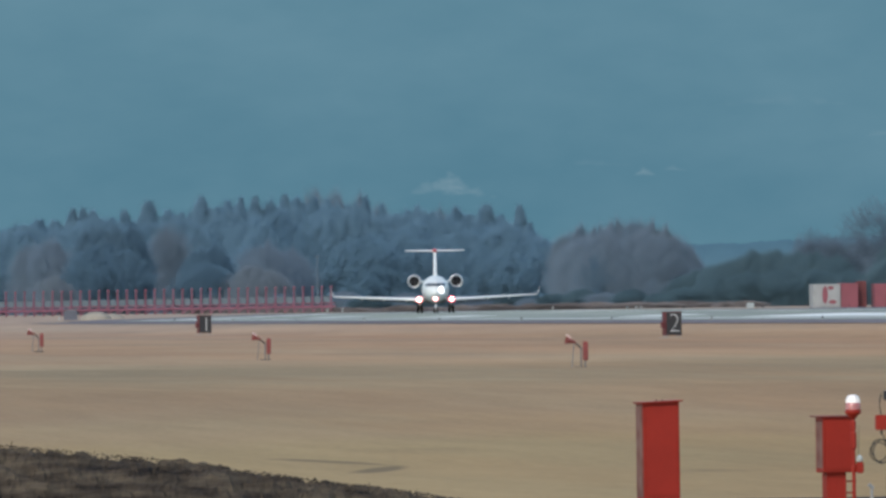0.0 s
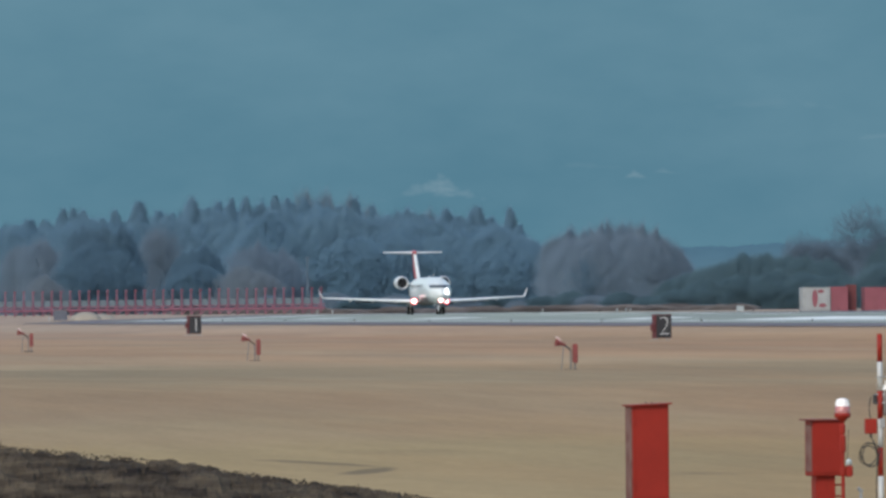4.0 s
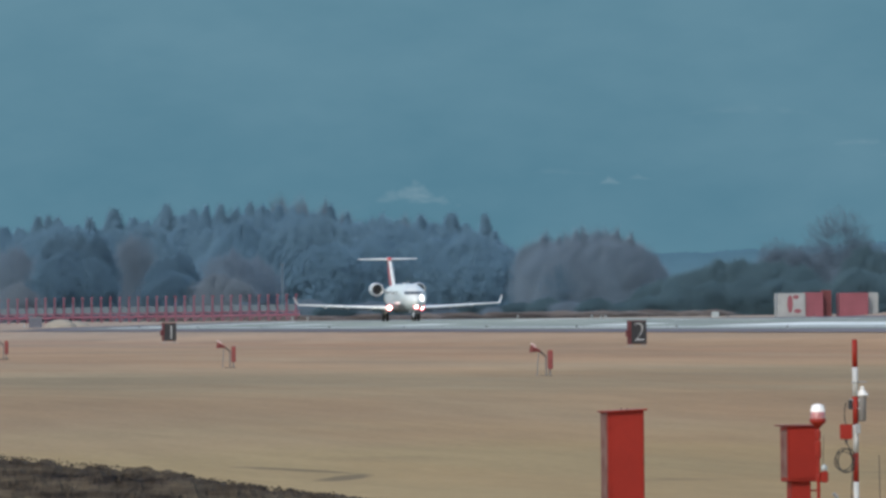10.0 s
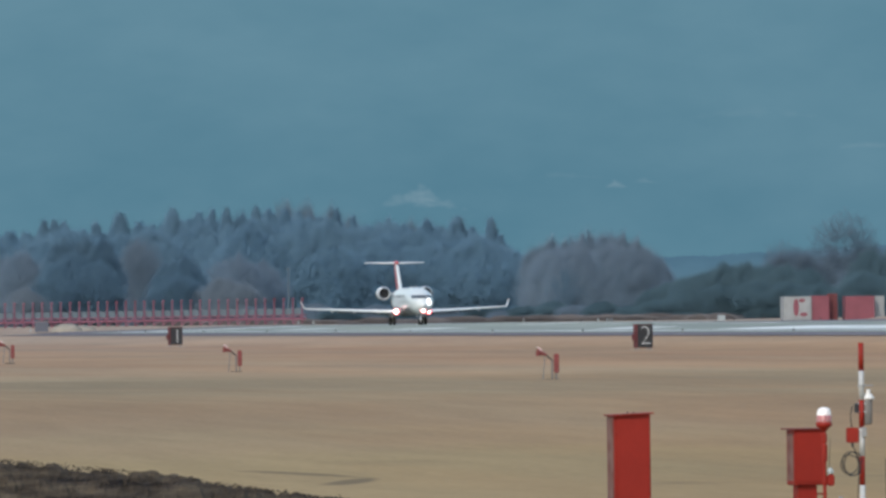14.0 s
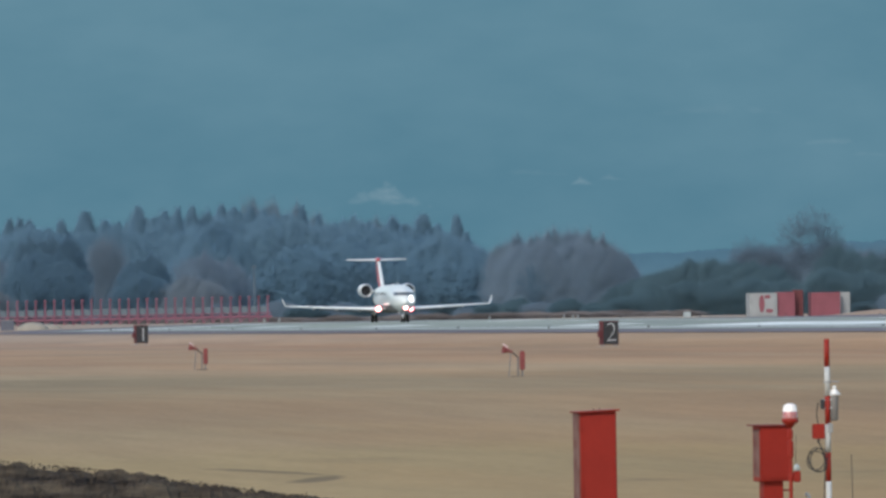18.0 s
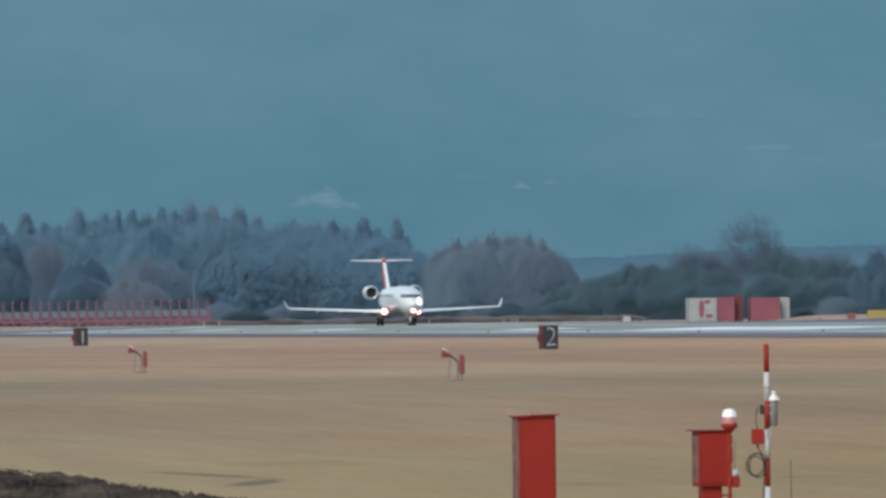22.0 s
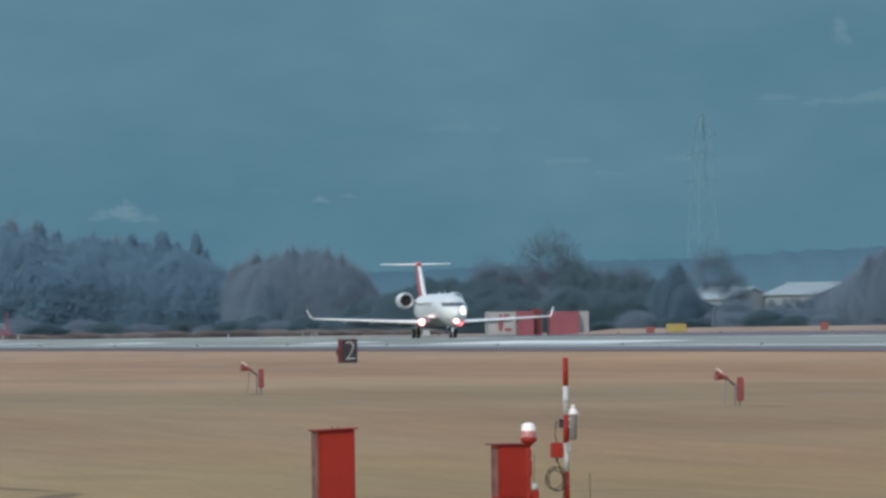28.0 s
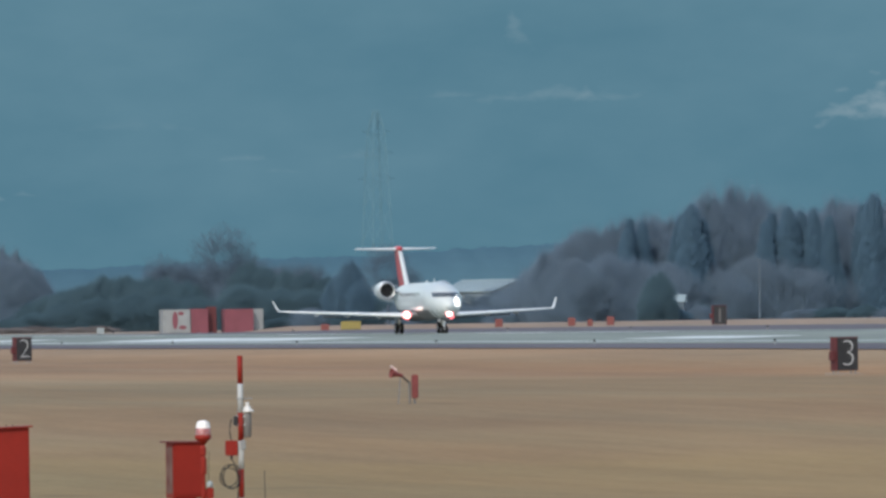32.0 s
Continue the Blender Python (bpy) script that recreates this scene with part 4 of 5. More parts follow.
def localizer():
    z0 = 2.9
    c = thing("localizer_array", 179.5, 1900, z0 - 0.05, 0, "long row of red antenna posts on one red rail", "antenna array")
    for rz, r in ((0.72, 0.15), (1.15, 0.07)):
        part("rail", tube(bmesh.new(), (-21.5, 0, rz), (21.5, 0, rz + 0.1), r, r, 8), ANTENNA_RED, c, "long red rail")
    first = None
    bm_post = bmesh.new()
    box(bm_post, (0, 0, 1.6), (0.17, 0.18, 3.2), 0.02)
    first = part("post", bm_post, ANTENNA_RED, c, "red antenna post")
    first.matrix_basis = pose(-21, 0, 0)
    bm_el = bmesh.new()
    box(bm_el, (0, -0.5, 3.05), (0.22, 1.6, 0.18), 0.03)
    part("element", bm_el, ANTENNA_RED, first, "red antenna element")
    n = 37
    for k in range(1, n):
        twin(first, -21 + 42 * k / (n - 1), 0, 0.006 * k)
    for k in range(n - 1):
        b2 = bmesh.new()
        box(b2, (-21 + 42 * (k + 0.5) / (n - 1), 0.35, 1.5 + 0.004 * k), (0.9, 0.06, 0.95), 0.02)
        part("screen", b2, PALE_PANEL, c, "pale grey reflector")
        x0, x1 = -21 + 42 * k / (n - 1), -21 + 42 * (k + 1) / (n - 1)
        part("brace", tube(bmesh.new(), (x0, -0.1, 0.1), (x1, -0.1, 1.15 + 0.004 * k), 0.06, 0.06, 6), ANTENNA_RED, c, "slanting red brace")
    return c


localizer()


def container(x, y, size, material, label, ribs=True, rz=0.0):
    z = ground_z(x, y)
    c = thing("shipping_container", x, y, z - 0.03, rz, label, "container", "storage containers")
    w, d, h = size
    b = bmesh.new()
    box(b, (0, 0, h / 2 + 0.08), (w - 0.06, d - 0.06, h - 0.1), 0.0)
    part("body", b, material, c)
    for sx in (-1, 1):
        for sy in (-1, 1):
            b = bmesh.new()
            box(b, (sx * (w / 2 - 0.06), sy * (d / 2 - 0.06), h / 2), (0.12, 0.12, h), 0.01)
            part("corner_post", b, material, c)
    for sz in (0.09, h - 0.06):
        for sy in (-1, 1):
            b = bmesh.new()
            box(b, (0, sy * (d / 2 - 0.05), sz), (w - 0.24, 0.1, 0.13), 0.01)
            part("rail", b, material, c)
    if ribs:
        n = max(3, int((w - 0.3) / 0.28))
        for k in range(n):
            b = bmesh.new()
            box(b, (-w / 2 + 0.2 + (w - 0.4) * (k + 0.5) / n, -d / 2 + 0.035, h / 2), (0.13, 0.05, h - 0.34), 0.0)
            part("rib", b, material, c)
    return c


container(221.4, 1600, (3.0, 2.4, 2.55), GREY, "grey storage container with a white and red painted end")
cz = ground_z(222, 1600)
mark = thing("painted_board", 221.75, 1598.75, cz + 0.15, 0, "pale board with red painted patches on the container", "board")
b = bmesh.new()
box(b, (0, 0, 1.15), (1.9, 0.03, 2.2), 0.005)
part("panel", b, GREY, mark, "pale grey panel")
for bx, bz, bw, bh in ((-0.5, 1.25, 0.3, 0.95), (0.12, 1.98, 0.34, 0.2), (0.3, 0.5, 0.42, 0.22)):
    b = bmesh.new()
    lathe(b, [(1.0, -0.01), (1.0, 0.01)], 16, Matrix.Translation((bx, -0.025, bz)) @ Matrix.Rotation(radians(90), 4, "X") @ Matrix.Diagonal((bw, bh, 1, 1)))
    part("painted_patch", b, CONTAINER_RED, mark, "red painted patch")
container(223.87, 1600.2, (1.88, 2.4, 2.6), CONTAINER_RED, "red corrugated storage container")
container(225.35, 1600.6, (1.0, 1.2, 2.8), RED_DULL, "narrow dull red storage locker", False)
container(228.15, 1600.5, (3.1, 2.4, 2.5), CONTAINER_RED, "red corrugated storage container")
container(230.35, 1601.5, (1.15, 2.0, 2.5), GREY, "narrow grey storage locker", False)


def grass_mound(x, y, w, h):
    bm = bmesh.new()
    rows = []
    for j in range(9):
        e = j / 8 * math.pi / 2
        rows.append([bm.verts.new((w / 2 * math.cos(e) * (1 + 0.12 * noise.noise((math.cos(a) * 2, math.sin(a) * 2, j * 0.4))) * math.cos(a), w / 2 * math.cos(e) * math.sin(a), -0.1 + (h + 0.1) * math.sin(e))) for a in [k * math.pi / 12 for k in range(24)]])
    for ra, rb in zip(rows, rows[1:]):
        for i in range(24):
            bm.faces.new((ra[i], ra[(i + 1) % 24], rb[(i + 1) % 24], rb[i]))
    c = thing("grass_mound", x, y, ground_z(x, y), 0, "low pale mound of dry grass beyond the runway end", "mound")
    part("mound", bm, mat("pale_dry_grass", (0.27, 0.25, 0.21), 0.95, var=0.12, scale=0.6, fine=5), c, "", True)
    return c


grass_mound(157.0, 1745, 3.6, 0.9)
grass_mound(159.6, 1755, 3.4, 0.6)
far_box = thing("equipment_box", 154.5, 1750, ground_z(154.5, 1750) - 0.03, 0, "dark grey equipment box before the antenna row", "cabinet")
b = bmesh.new()
box(b, (0, 0, 0.6), (1.5, 0.9, 1.2), 0.03)
part("body", b, mat("dark_slate_paint", (0.09, 0.10, 0.13), 0.7), far_box)
b = bmesh.new()
box(b, (0, 0, 1.22), (1.6, 1.0, 0.06), 0.02)
part("lid", b, GREY, far_box)


def low_board(name, x, y, w, h, material, label, category, group=""):
    c = thing(name, x, y, ground_z(x, y) - 0.02, 0, label, category, group)
    b = bmesh.new()
    box(b, (0, 0, h * 0.58), (w, 0.25, h * 0.8), 0.03)
    part("board", b, material, c)
    for sx in (-0.38, 0.38):
        part("foot", tube(bmesh.new(), (sx * w, 0, 0), (sx * w, 0, h * 0.3), 0.04, 0.04, 8), GALV, c)
    return c


low_board("guidance_sign", 225.2, 1500, 2.0, 1.05, YELLOW, "yellow taxiway guidance board on short feet", "sign")
for x, y, w, h in ((232.1, 1450, 0.7, 0.95), (239.2, 1450, 0.7, 1.0), (241.0, 1450, 0.5, 0.8), (243.0, 1450, 0.7, 1.05), (222.6, 1500, 0.8, 0.8)):
    low_board("marker_box", x, y, w, h, ORANGE, "small orange-red marker box on feet", "marker", "orange marker boxes")


def edge_light(x, y):
    c = thing("runway_edge_light", x, y, ground_z(x, y) + 0.04, 0, "small dark runway edge light", "lamp", "runway edge lights")
    part("stem", tube(bmesh.new(), (0, 0, 0), (0, 0, 0.2), 0.04, 0.03, 8), GALV, c)
    part("head", lathe(bmesh.new(), [(0.05, 0.2), (0.07, 0.24), (0.06, 0.3), (0.02, 0.33)], 12), GLASS_DARK, c, "dark glass head", True)
    return c


light0 = edge_light(146.5, 400)
for k in range(1, 20):
    twin(light0, 146.5, 400 + 60 * k, ground_z(146.5, 400 + 60 * k) + 0.04)
for k in range(14):
    twin(light0, 196.0, 800 + 60 * k, ground_z(196, 900) + 0.04)
post0 = thing("marker_post", 206.8, 1640, ground_z(206.8, 1640), 0, "short white marker post beyond the runway", "post", "white marker posts")
part("shaft", tube(bmesh.new(), (0, 0, -0.03), (0, 0, 0.42), 0.07, 0.07, 8), PALE_GREY, post0)
part("cap", tube(bmesh.new(), (0, 0, 0.42), (0, 0, 0.48), 0.09, 0.06, 8), PALE_GREY, post0)
for x, y in ((205.3, 1640), (206.3, 1640), (204.4, 1700), (153.2, 1750), (189.5, 1800), (191.3, 1800)):
    twin(post0, x, y, ground_z(x, y))
white_box = thing("junction_cabinet", 208.1, 1560, ground_z(208.1, 1560) - 0.03, 0, "small white cabinet on a slab beside the runway", "cabinet")
b = bmesh.new()
box(b, (0, 0, 0.42), (0.72, 0.5, 0.56), 0.03)
part("body", b, PALE_GREY, white_box, "weathered white body")
b = bmesh.new()
box(b, (0, -0.26, 0.42), (0.58, 0.02, 0.44), 0.008)
part("door", b, PALE_GREY, white_box, "white door")
b = bmesh.new()
box(b, (0, 0, 0.07), (1.3, 0.9, 0.16), 0.02)
part("base_slab", b, CONCRETE, white_box, "concrete base slab")


def shed(x, y, rz, sink):
    """A low warehouse, its ridge off the middle and the roof longer and lower on one side."""
    c = thing("warehouse", x, y, ground_z(x, y) - sink, rz, "long pale warehouse with a light sheet roof behind bare trees", "building")
    w, d, ridge, top, eaves = 10.2, 10.8, -1.3, 5.95, {-1: 4.65, 1: 3.65}
    b = bmesh.new()
    loft(b, [[Vector((sx * w / 2, -d / 2, 0)), Vector((sx * w / 2, -d / 2, eaves[-1])), Vector((sx * w / 2, ridge, top - 0.05)), Vector((sx * w / 2, d / 2, eaves[1])), Vector((sx * w / 2, d / 2, 0))] for sx in (-1, 1)])
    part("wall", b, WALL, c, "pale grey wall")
    for s in (-1, 1):
        b = bmesh.new()
        edge, low = s * (d / 2 + 0.35), eaves[s] - 0.1
        vs = [b.verts.new(p) for p in ((-w / 2 - 0.3, edge, low), (w / 2 + 0.3, edge, low), (w / 2 + 0.3, ridge, top), (-w / 2 - 0.3, ridge, top))]
        f = b.faces.new(vs)
        ex = bmesh.ops.extrude_face_region(b, geom=[f])
        bmesh.ops.translate(b, vec=(0, 0, 0.12), verts=[v for v in ex["geom"] if isinstance(v, bmesh.types.BMVert)])
        bmesh.ops.recalc_face_normals(b, faces=b.faces)
        roof = part("roof", b, ROOF, c, "light sheet metal roof")
        for k in range(14):
            bb = bmesh.new()
            xx = -w / 2 + w * (k + 0.5) / 14
            tube(bb, (xx, edge, low + 0.12), (xx, ridge + s * 0.1, top + 0.12), 0.05, 0.05, 4)
            part("seam", bb, ROOF, roof)
    b = bmesh.new()
    tube(b, (-w / 2 - 0.3, ridge, top + 0.12), (w / 2 + 0.3, ridge, top + 0.12), 0.14, 0.14, 6)
    part("ridge_cap", b, ROOF, c, "light sheet metal ridge cap")
    for k in range(3):
        win = bmesh.new()
        box(win, (w / 2 + 0.03, -d / 2 + d * (k + 0.5) / 3, 2.0), (0.08, 1.2, 1.1))
        part("window", win, HAZED_PANE, c, "gable window with haze in its colour")
    for k in range(4):
        win = bmesh.new()
        box(win, (-w / 2 + w * (k + 0.5) / 4, -d / 2 - 0.03, 3.5), (0.9, 0.08, 0.9))
        part("window", win, HAZED_PANE, c, "blue-grey window with haze in its colour")
    return c


wh = shed(313.8, 1962, -57, 0.05)
copy_thing(wh, pose(303.2, 1968, ground_z(303, 1968) - 0.5, 0, 0, -57))


def pylon(x, y, top):
    z = 2.9
    c = thing("transmission_tower", x, y, z, 20, "pale lattice power transmission tower far behind the trees", "tower")
    h = top - z
    levels = [0, 0.2, 0.38, 0.54, 0.68, 0.8, 0.9, 1.0]
    half = [3.6, 3.2, 2.9, 2.6, 2.3, 2.0, 1.6, 0.5]
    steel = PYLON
    for k in range(len(levels) - 1):
        b = bmesh.new()
        z0, z1, a, c1 = levels[k] * h, levels[k + 1] * h, half[k], half[k + 1]
        for i, (sx, sy) in enumerate(((-1, -1), (1, -1), (1, 1), (-1, 1))):
            nx, ny = ((1, -1), (1, 1), (-1, 1), (-1, -1))[i]
            tube(b, (sx * a, sy * a, z0), (sx * c1, sy * c1, z1), 0.17, 0.15, 4)
            tube(b, (sx * a, sy * a, z0), (nx * c1, ny * c1, z1), 0.065, 0.065, 4)
            tube(b, (nx * a, ny * a, z0), (sx * c1, sy * c1, z1), 0.065, 0.065, 4)
        part("lattice_section", b, steel, c)
    for lz, w in ((0.68, 5.5), (0.8, 5.0), (0.9, 4.4)):
        b = bmesh.new()
        for s in (-1, 1):
            tube(b, (0, 0, lz * h + 0.8), (s * w, 0, lz * h), 0.08, 0.05, 4)
            tube(b, (0, 0, lz * h - 0.8), (s * w, 0, lz * h), 0.08, 0.05, 4)
        part("cross_arm", b, steel, c)
    return c


pylon(608, 4000, 59.6)
mast = thing("lamp_mast", 209.3, 2000, ground_z(209.3, 2000) - 0.03, 0, "thin pale mast before the dark trees", "mast")
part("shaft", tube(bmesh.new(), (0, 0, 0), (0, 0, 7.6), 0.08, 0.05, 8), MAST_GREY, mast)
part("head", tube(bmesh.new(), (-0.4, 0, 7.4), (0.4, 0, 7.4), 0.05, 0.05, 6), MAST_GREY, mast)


copy_thing(mast, pose(308.8, 1738, ground_z(308.8, 1738) - 0.03))
hut = thing("equipment_hut", 301.5, 1752, ground_z(301.5, 1752) - 0.05, -20, "small pale equipment hut at the edge of the wood", "hut")
b = bmesh.new()
box(b, (0, 0, 1.4), (1.9, 1.6, 2.8), 0.02)
part("wall", b, MAST_GREY, hut, "grey wall")
b = bmesh.new()
loft(b, [[Vector((sx * 1.1, -1.0, 2.78)), Vector((sx * 1.1, 0, 3.6)), Vector((sx * 1.1, 1.0, 2.78)), Vector((sx * 1.1, 1.0, 2.7)), Vector((sx * 1.1, -1.0, 2.7))] for sx in (-1, 1)])
part("roof", b, ROOF, hut, "pale sheet roof")
b = bmesh.new()
box(b, (0.4, -0.81, 1.1), (0.7, 0.04, 2.0), 0.01)
part("door", b, BARK, hut, "grey door")


# ---- trees ----
class Foliage:
    """Collects fine closed blades round a closed heart; shading normals are turned to the camera's side to even out the
    shade.
    """

    def __init__(self, seed):
        self.rnd = random.Random(seed)
        self.vs, self.fs, self.ns = [], [], []

    def facing_normal(self, out, loose):
        g = self.rnd.gauss
        return (out.normalized() * 0.12 + Vector((-0.2 + g(0, loose), -0.75 + g(0, loose), 0.45 + g(0, loose)))).normalized()

    def blade(self, c, way, length, width, out):
        way = way.normalized()
        b = way.orthogonal().normalized() * width
        d = way.cross(b)
        i = len(self.vs)
        self.vs += [c + way * length, c + b, c + d * 0.87 - b * 0.5, c - d * 0.87 - b * 0.5]
        self.fs += [(i, i + 1, i + 2), (i, i + 2, i + 3), (i, i + 3, i + 1)]
        self.ns += [self.facing_normal(out, 0.1)] * 4

    def heart(self, radius, crest, share, levels, n=20):
        i0 = len(self.vs)
        for t in levels:
            for k in range(n):
                a = 2 * math.pi * k / n
                r = share * radius(t, a)
                self.vs.append(Vector((r * math.cos(a), r * math.sin(a), crest(a) * t)))
                self.ns.append(self.facing_normal(Vector((math.cos(a), math.sin(a), 0.4)), 0.03))
        for j in range(len(levels) - 1):
            for k in range(n):
                a, b = i0 + j * n + k, i0 + j * n + (k + 1) % n
                self.fs.append((a, b, b + n, a + n))

    def mesh(self):
        me = bpy.data.meshes.new("crown")
        me.from_pydata(self.vs, [], self.fs)
        me.normals_split_custom_set_from_vertices(self.ns)
        return me


def crown_conifer(seed):
    """A narrow spire 12 m high and 4 m wide, of short drooping sprays in uneven whorls."""
    f = Foliage(seed)
    rnd = f.rnd

    def radius(t, a):
        r = 2.0 * (1 - t) ** 0.5 * (0.8 + 0.2 * min(1.0, t / 0.1)) + 0.02
        whorl = 1 + 0.06 * math.sin(t * 60 + 2 * math.sin(a + seed))
        return r * whorl * (1 + 0.3 * noise.noise((math.cos(a) * 1.2 + seed, math.sin(a) * 1.2, t * 4.0)) + 0.2 * noise.noise((math.cos(a) * 2.4, math.sin(a) * 2.4 + seed, t * 12.0)))

    f.heart(radius, lambda a: 12.0, 0.55, [0.02 + 0.9 * j / 25 for j in range(26)], 12)
    for k in range(9000):
        t, a = 1 - rnd.random() ** 0.75, rnd.uniform(0, 6.2832)
        r = radius(t, a) * (0.4 + 0.9 * abs(rnd.random() + rnd.random() - 1) ** 0.8 if k % 2 else rnd.uniform(0.4, 1.0))
        out = Vector((math.cos(a), math.sin(a), 0.0))
        f.blade(Vector((r * math.cos(a), r * math.sin(a), 12.0 * (0.01 + 0.95 * t))), out * 0.4 + Vector((rnd.gauss(0, 0.4), rnd.gauss(0, 0.4), rnd.choice((-1, 1)) * rnd.uniform(0.3, 1.2))), rnd.uniform(0.3, 0.8), rnd.uniform(0.03, 0.055), out)
    return f.mesh()


def crown_dome(seed, twigs):
    """An uneven dome 12 m high and 12 m wide: short leaf sprays, or a loose rim of fine bare twigs."""
    f = Foliage(seed)
    rnd = f.rnd

    def radius(t, a):
        r = 5.6 * math.sqrt(max(0.0, 1 - max(0.0, (t - 0.4) / 0.6) ** 3.6)) * (0.84 + 0.16 * min(1.0, t / 0.3))
        return r * (1 + (0.6 if twigs else 0.4) * noise.noise((math.cos(a) * 1.4 + seed, math.sin(a) * 1.4, t * 2.6)) + 0.3 * noise.noise((math.cos(a) * 3.0, math.sin(a) * 3.0 + seed, t * 6.0))) + 0.02

    def crest(a):
        return 11.2 + (2.6 if twigs else 2.0) * noise.noise((math.cos(a) * 1.7, math.sin(a) * 1.7, seed))

    f.heart(radius, crest, 0.42 if twigs else 0.5, [(0.76 if twigs else 0.82) * j / 24 for j in range(25)], 20)
    for k in range(17000):
        t, a = rnd.random() ** (0.8 if twigs else 0.68), rnd.uniform(0, 6.2832)
        q = radius(t, a) * (0.4 + 0.85 * abs(rnd.random() + rnd.random() - 1) ** 0.8 if k % 2 else rnd.uniform(0.4, 1.0)) * (1 + (0.16 if twigs else 0.08) * rnd.gauss(0, 1))
        c = Vector((q * math.cos(a), q * math.sin(a), crest(a) * t * rnd.uniform(0.84, 1.0)))
        out = Vector((c.x, c.y, (c.z - 4.0) * 0.8)).normalized()
        if twigs:
            f.blade(c, out * 0.5 + Vector((rnd.gauss(0, 0.35), rnd.gauss(0, 0.35), rnd.uniform(0.4, 1.3))), rnd.uniform(0.6, 2.1), rnd.uniform(0.02, 0.036), out)
        else:
            f.blade(c, out * 0.4 + Vector((rnd.gauss(0, 0.5), rnd.gauss(0, 0.5), rnd.choice((-1, 1)) * rnd.uniform(0.2, 1.2))), rnd.uniform(0.4, 1.1), rnd.uniform(0.04, 0.075), out)
    return f.mesh()


def stick(store, a, b, r0, r1, n):
    vs, fs = store
    q = (b - a).to_track_quat("Z", "Y")
    i = len(vs)
    for p, r in ((a, r0), (b, r1)):
        vs.extend(p + q @ Vector((r * math.cos(6.2832 * k / n), r * math.sin(6.2832 * k / n), 0)) for k in range(n))
    fs.extend((i + k, i + (k + 1) % n, i + n + (k + 1) % n, i + n + k) for k in range(n))


def bare_tree(seed):
    """A leafless tree 12 m high and 9 m wide: trunk, forking limbs, and a round haze of fine twigs."""
    rnd = random.Random(seed)
    tr, tw = ([], []), Foliage(seed)
    mid, half = Vector((0, 0, 7.6)), Vector((4.2, 4.2, 4.3))

    def inside(p):
        d = p - mid
        return math.sqrt((d.x / half.x) ** 2 + (d.y / half.y) ** 2 + (d.z / half.z) ** 2)

    def grow(a, way, length, r, level):
        b = a + way * length
        stick(tr, a, b, r, r * 0.66, 6 if level < 2 else 4)
        if level >= 2:
            for _ in range(14 if level < 4 else 22):
                c = a + way * length * rnd.uniform(0.2, 1.1)
                d = way * 0.7 + Vector((rnd.gauss(0, 0.6), rnd.gauss(0, 0.6), rnd.gauss(0.35, 0.4)))
                n = rnd.uniform(0.5, 1.5)
                if inside(c + d.normalized() * n) < 1.0 + 0.15 * noise.noise(c * 0.5):
                    tw.blade(c, d, n, rnd.uniform(0.013, 0.026), d)
        if level >= 4 or inside(b) > 0.95:
            return
        for k in range(5 if level == 0 else rnd.choice((3, 4))):
            bend = 0.62 if level == 0 else 0.5
            d = (way * 0.7 + Vector((rnd.gauss(0, bend), rnd.gauss(0, bend), rnd.gauss(0.3, 0.2)))).normalized()
            grow(a + way * length * rnd.uniform(0.7, 1.0), d, length * rnd.uniform(0.66, 0.9), max(r * 0.58, 0.022), level + 1)

    grow(Vector((0, 0, -0.1)), Vector((rnd.uniform(-0.05, 0.05), 0, 1)).normalized(), 3.3, 0.3, 0)
    for k in range(3600):
        d = Vector((rnd.gauss(0, 1), rnd.gauss(0, 1), rnd.gauss(0, 1))).normalized()
        d.z = max(d.z, -0.6)
        e = rnd.uniform(0.35, 0.92) * (1 + 0.2 * noise.noise(d * 1.6 + Vector((seed, 0, 0))))
        c = mid + Vector((d.x * half.x, d.y * half.y, d.z * half.z)) * e
        tw.blade(c, d + Vector((rnd.gauss(0, 0.45), rnd.gauss(0, 0.45), rnd.gauss(0.35, 0.3))), rnd.uniform(0.4, 1.1), rnd.uniform(0.014, 0.026), d)
    me = bpy.data.meshes.new("trunk")
    me.from_pydata(tr[0], [], tr[1])
    return me, tw.mesh()


def taper_mesh(h, r):
    bm = bmesh.new()
    loft(bm, [[Vector((rr * math.cos(k * math.pi / 4), rr * math.sin(k * math.pi / 4), z)) for k in range(8)] for z, rr in ((-0.15, r * 1.4), (0.05 * h, r), (0.5 * h, r * 0.6), (0.96 * h, r * 0.1))])
    me = bpy.data.meshes.new("trunk")
    bm.to_mesh(me)
    bm.free()
    return me


CONIFERS = [(taper_mesh(11.4, 0.2), crown_conifer(s)) for s in (3, 8, 21, 34, 55)]
LEAFY = [(taper_mesh(7, 0.2), crown_dome(s, False)) for s in (5, 13, 29, 47)]
TWIGGY = [(taper_mesh(7, 0.2), crown_dome(s, True)) for s in (11, 17, 41, 53, 67)]
BARES = [bare_tree(s) for s in (2, 7, 19, 31)]
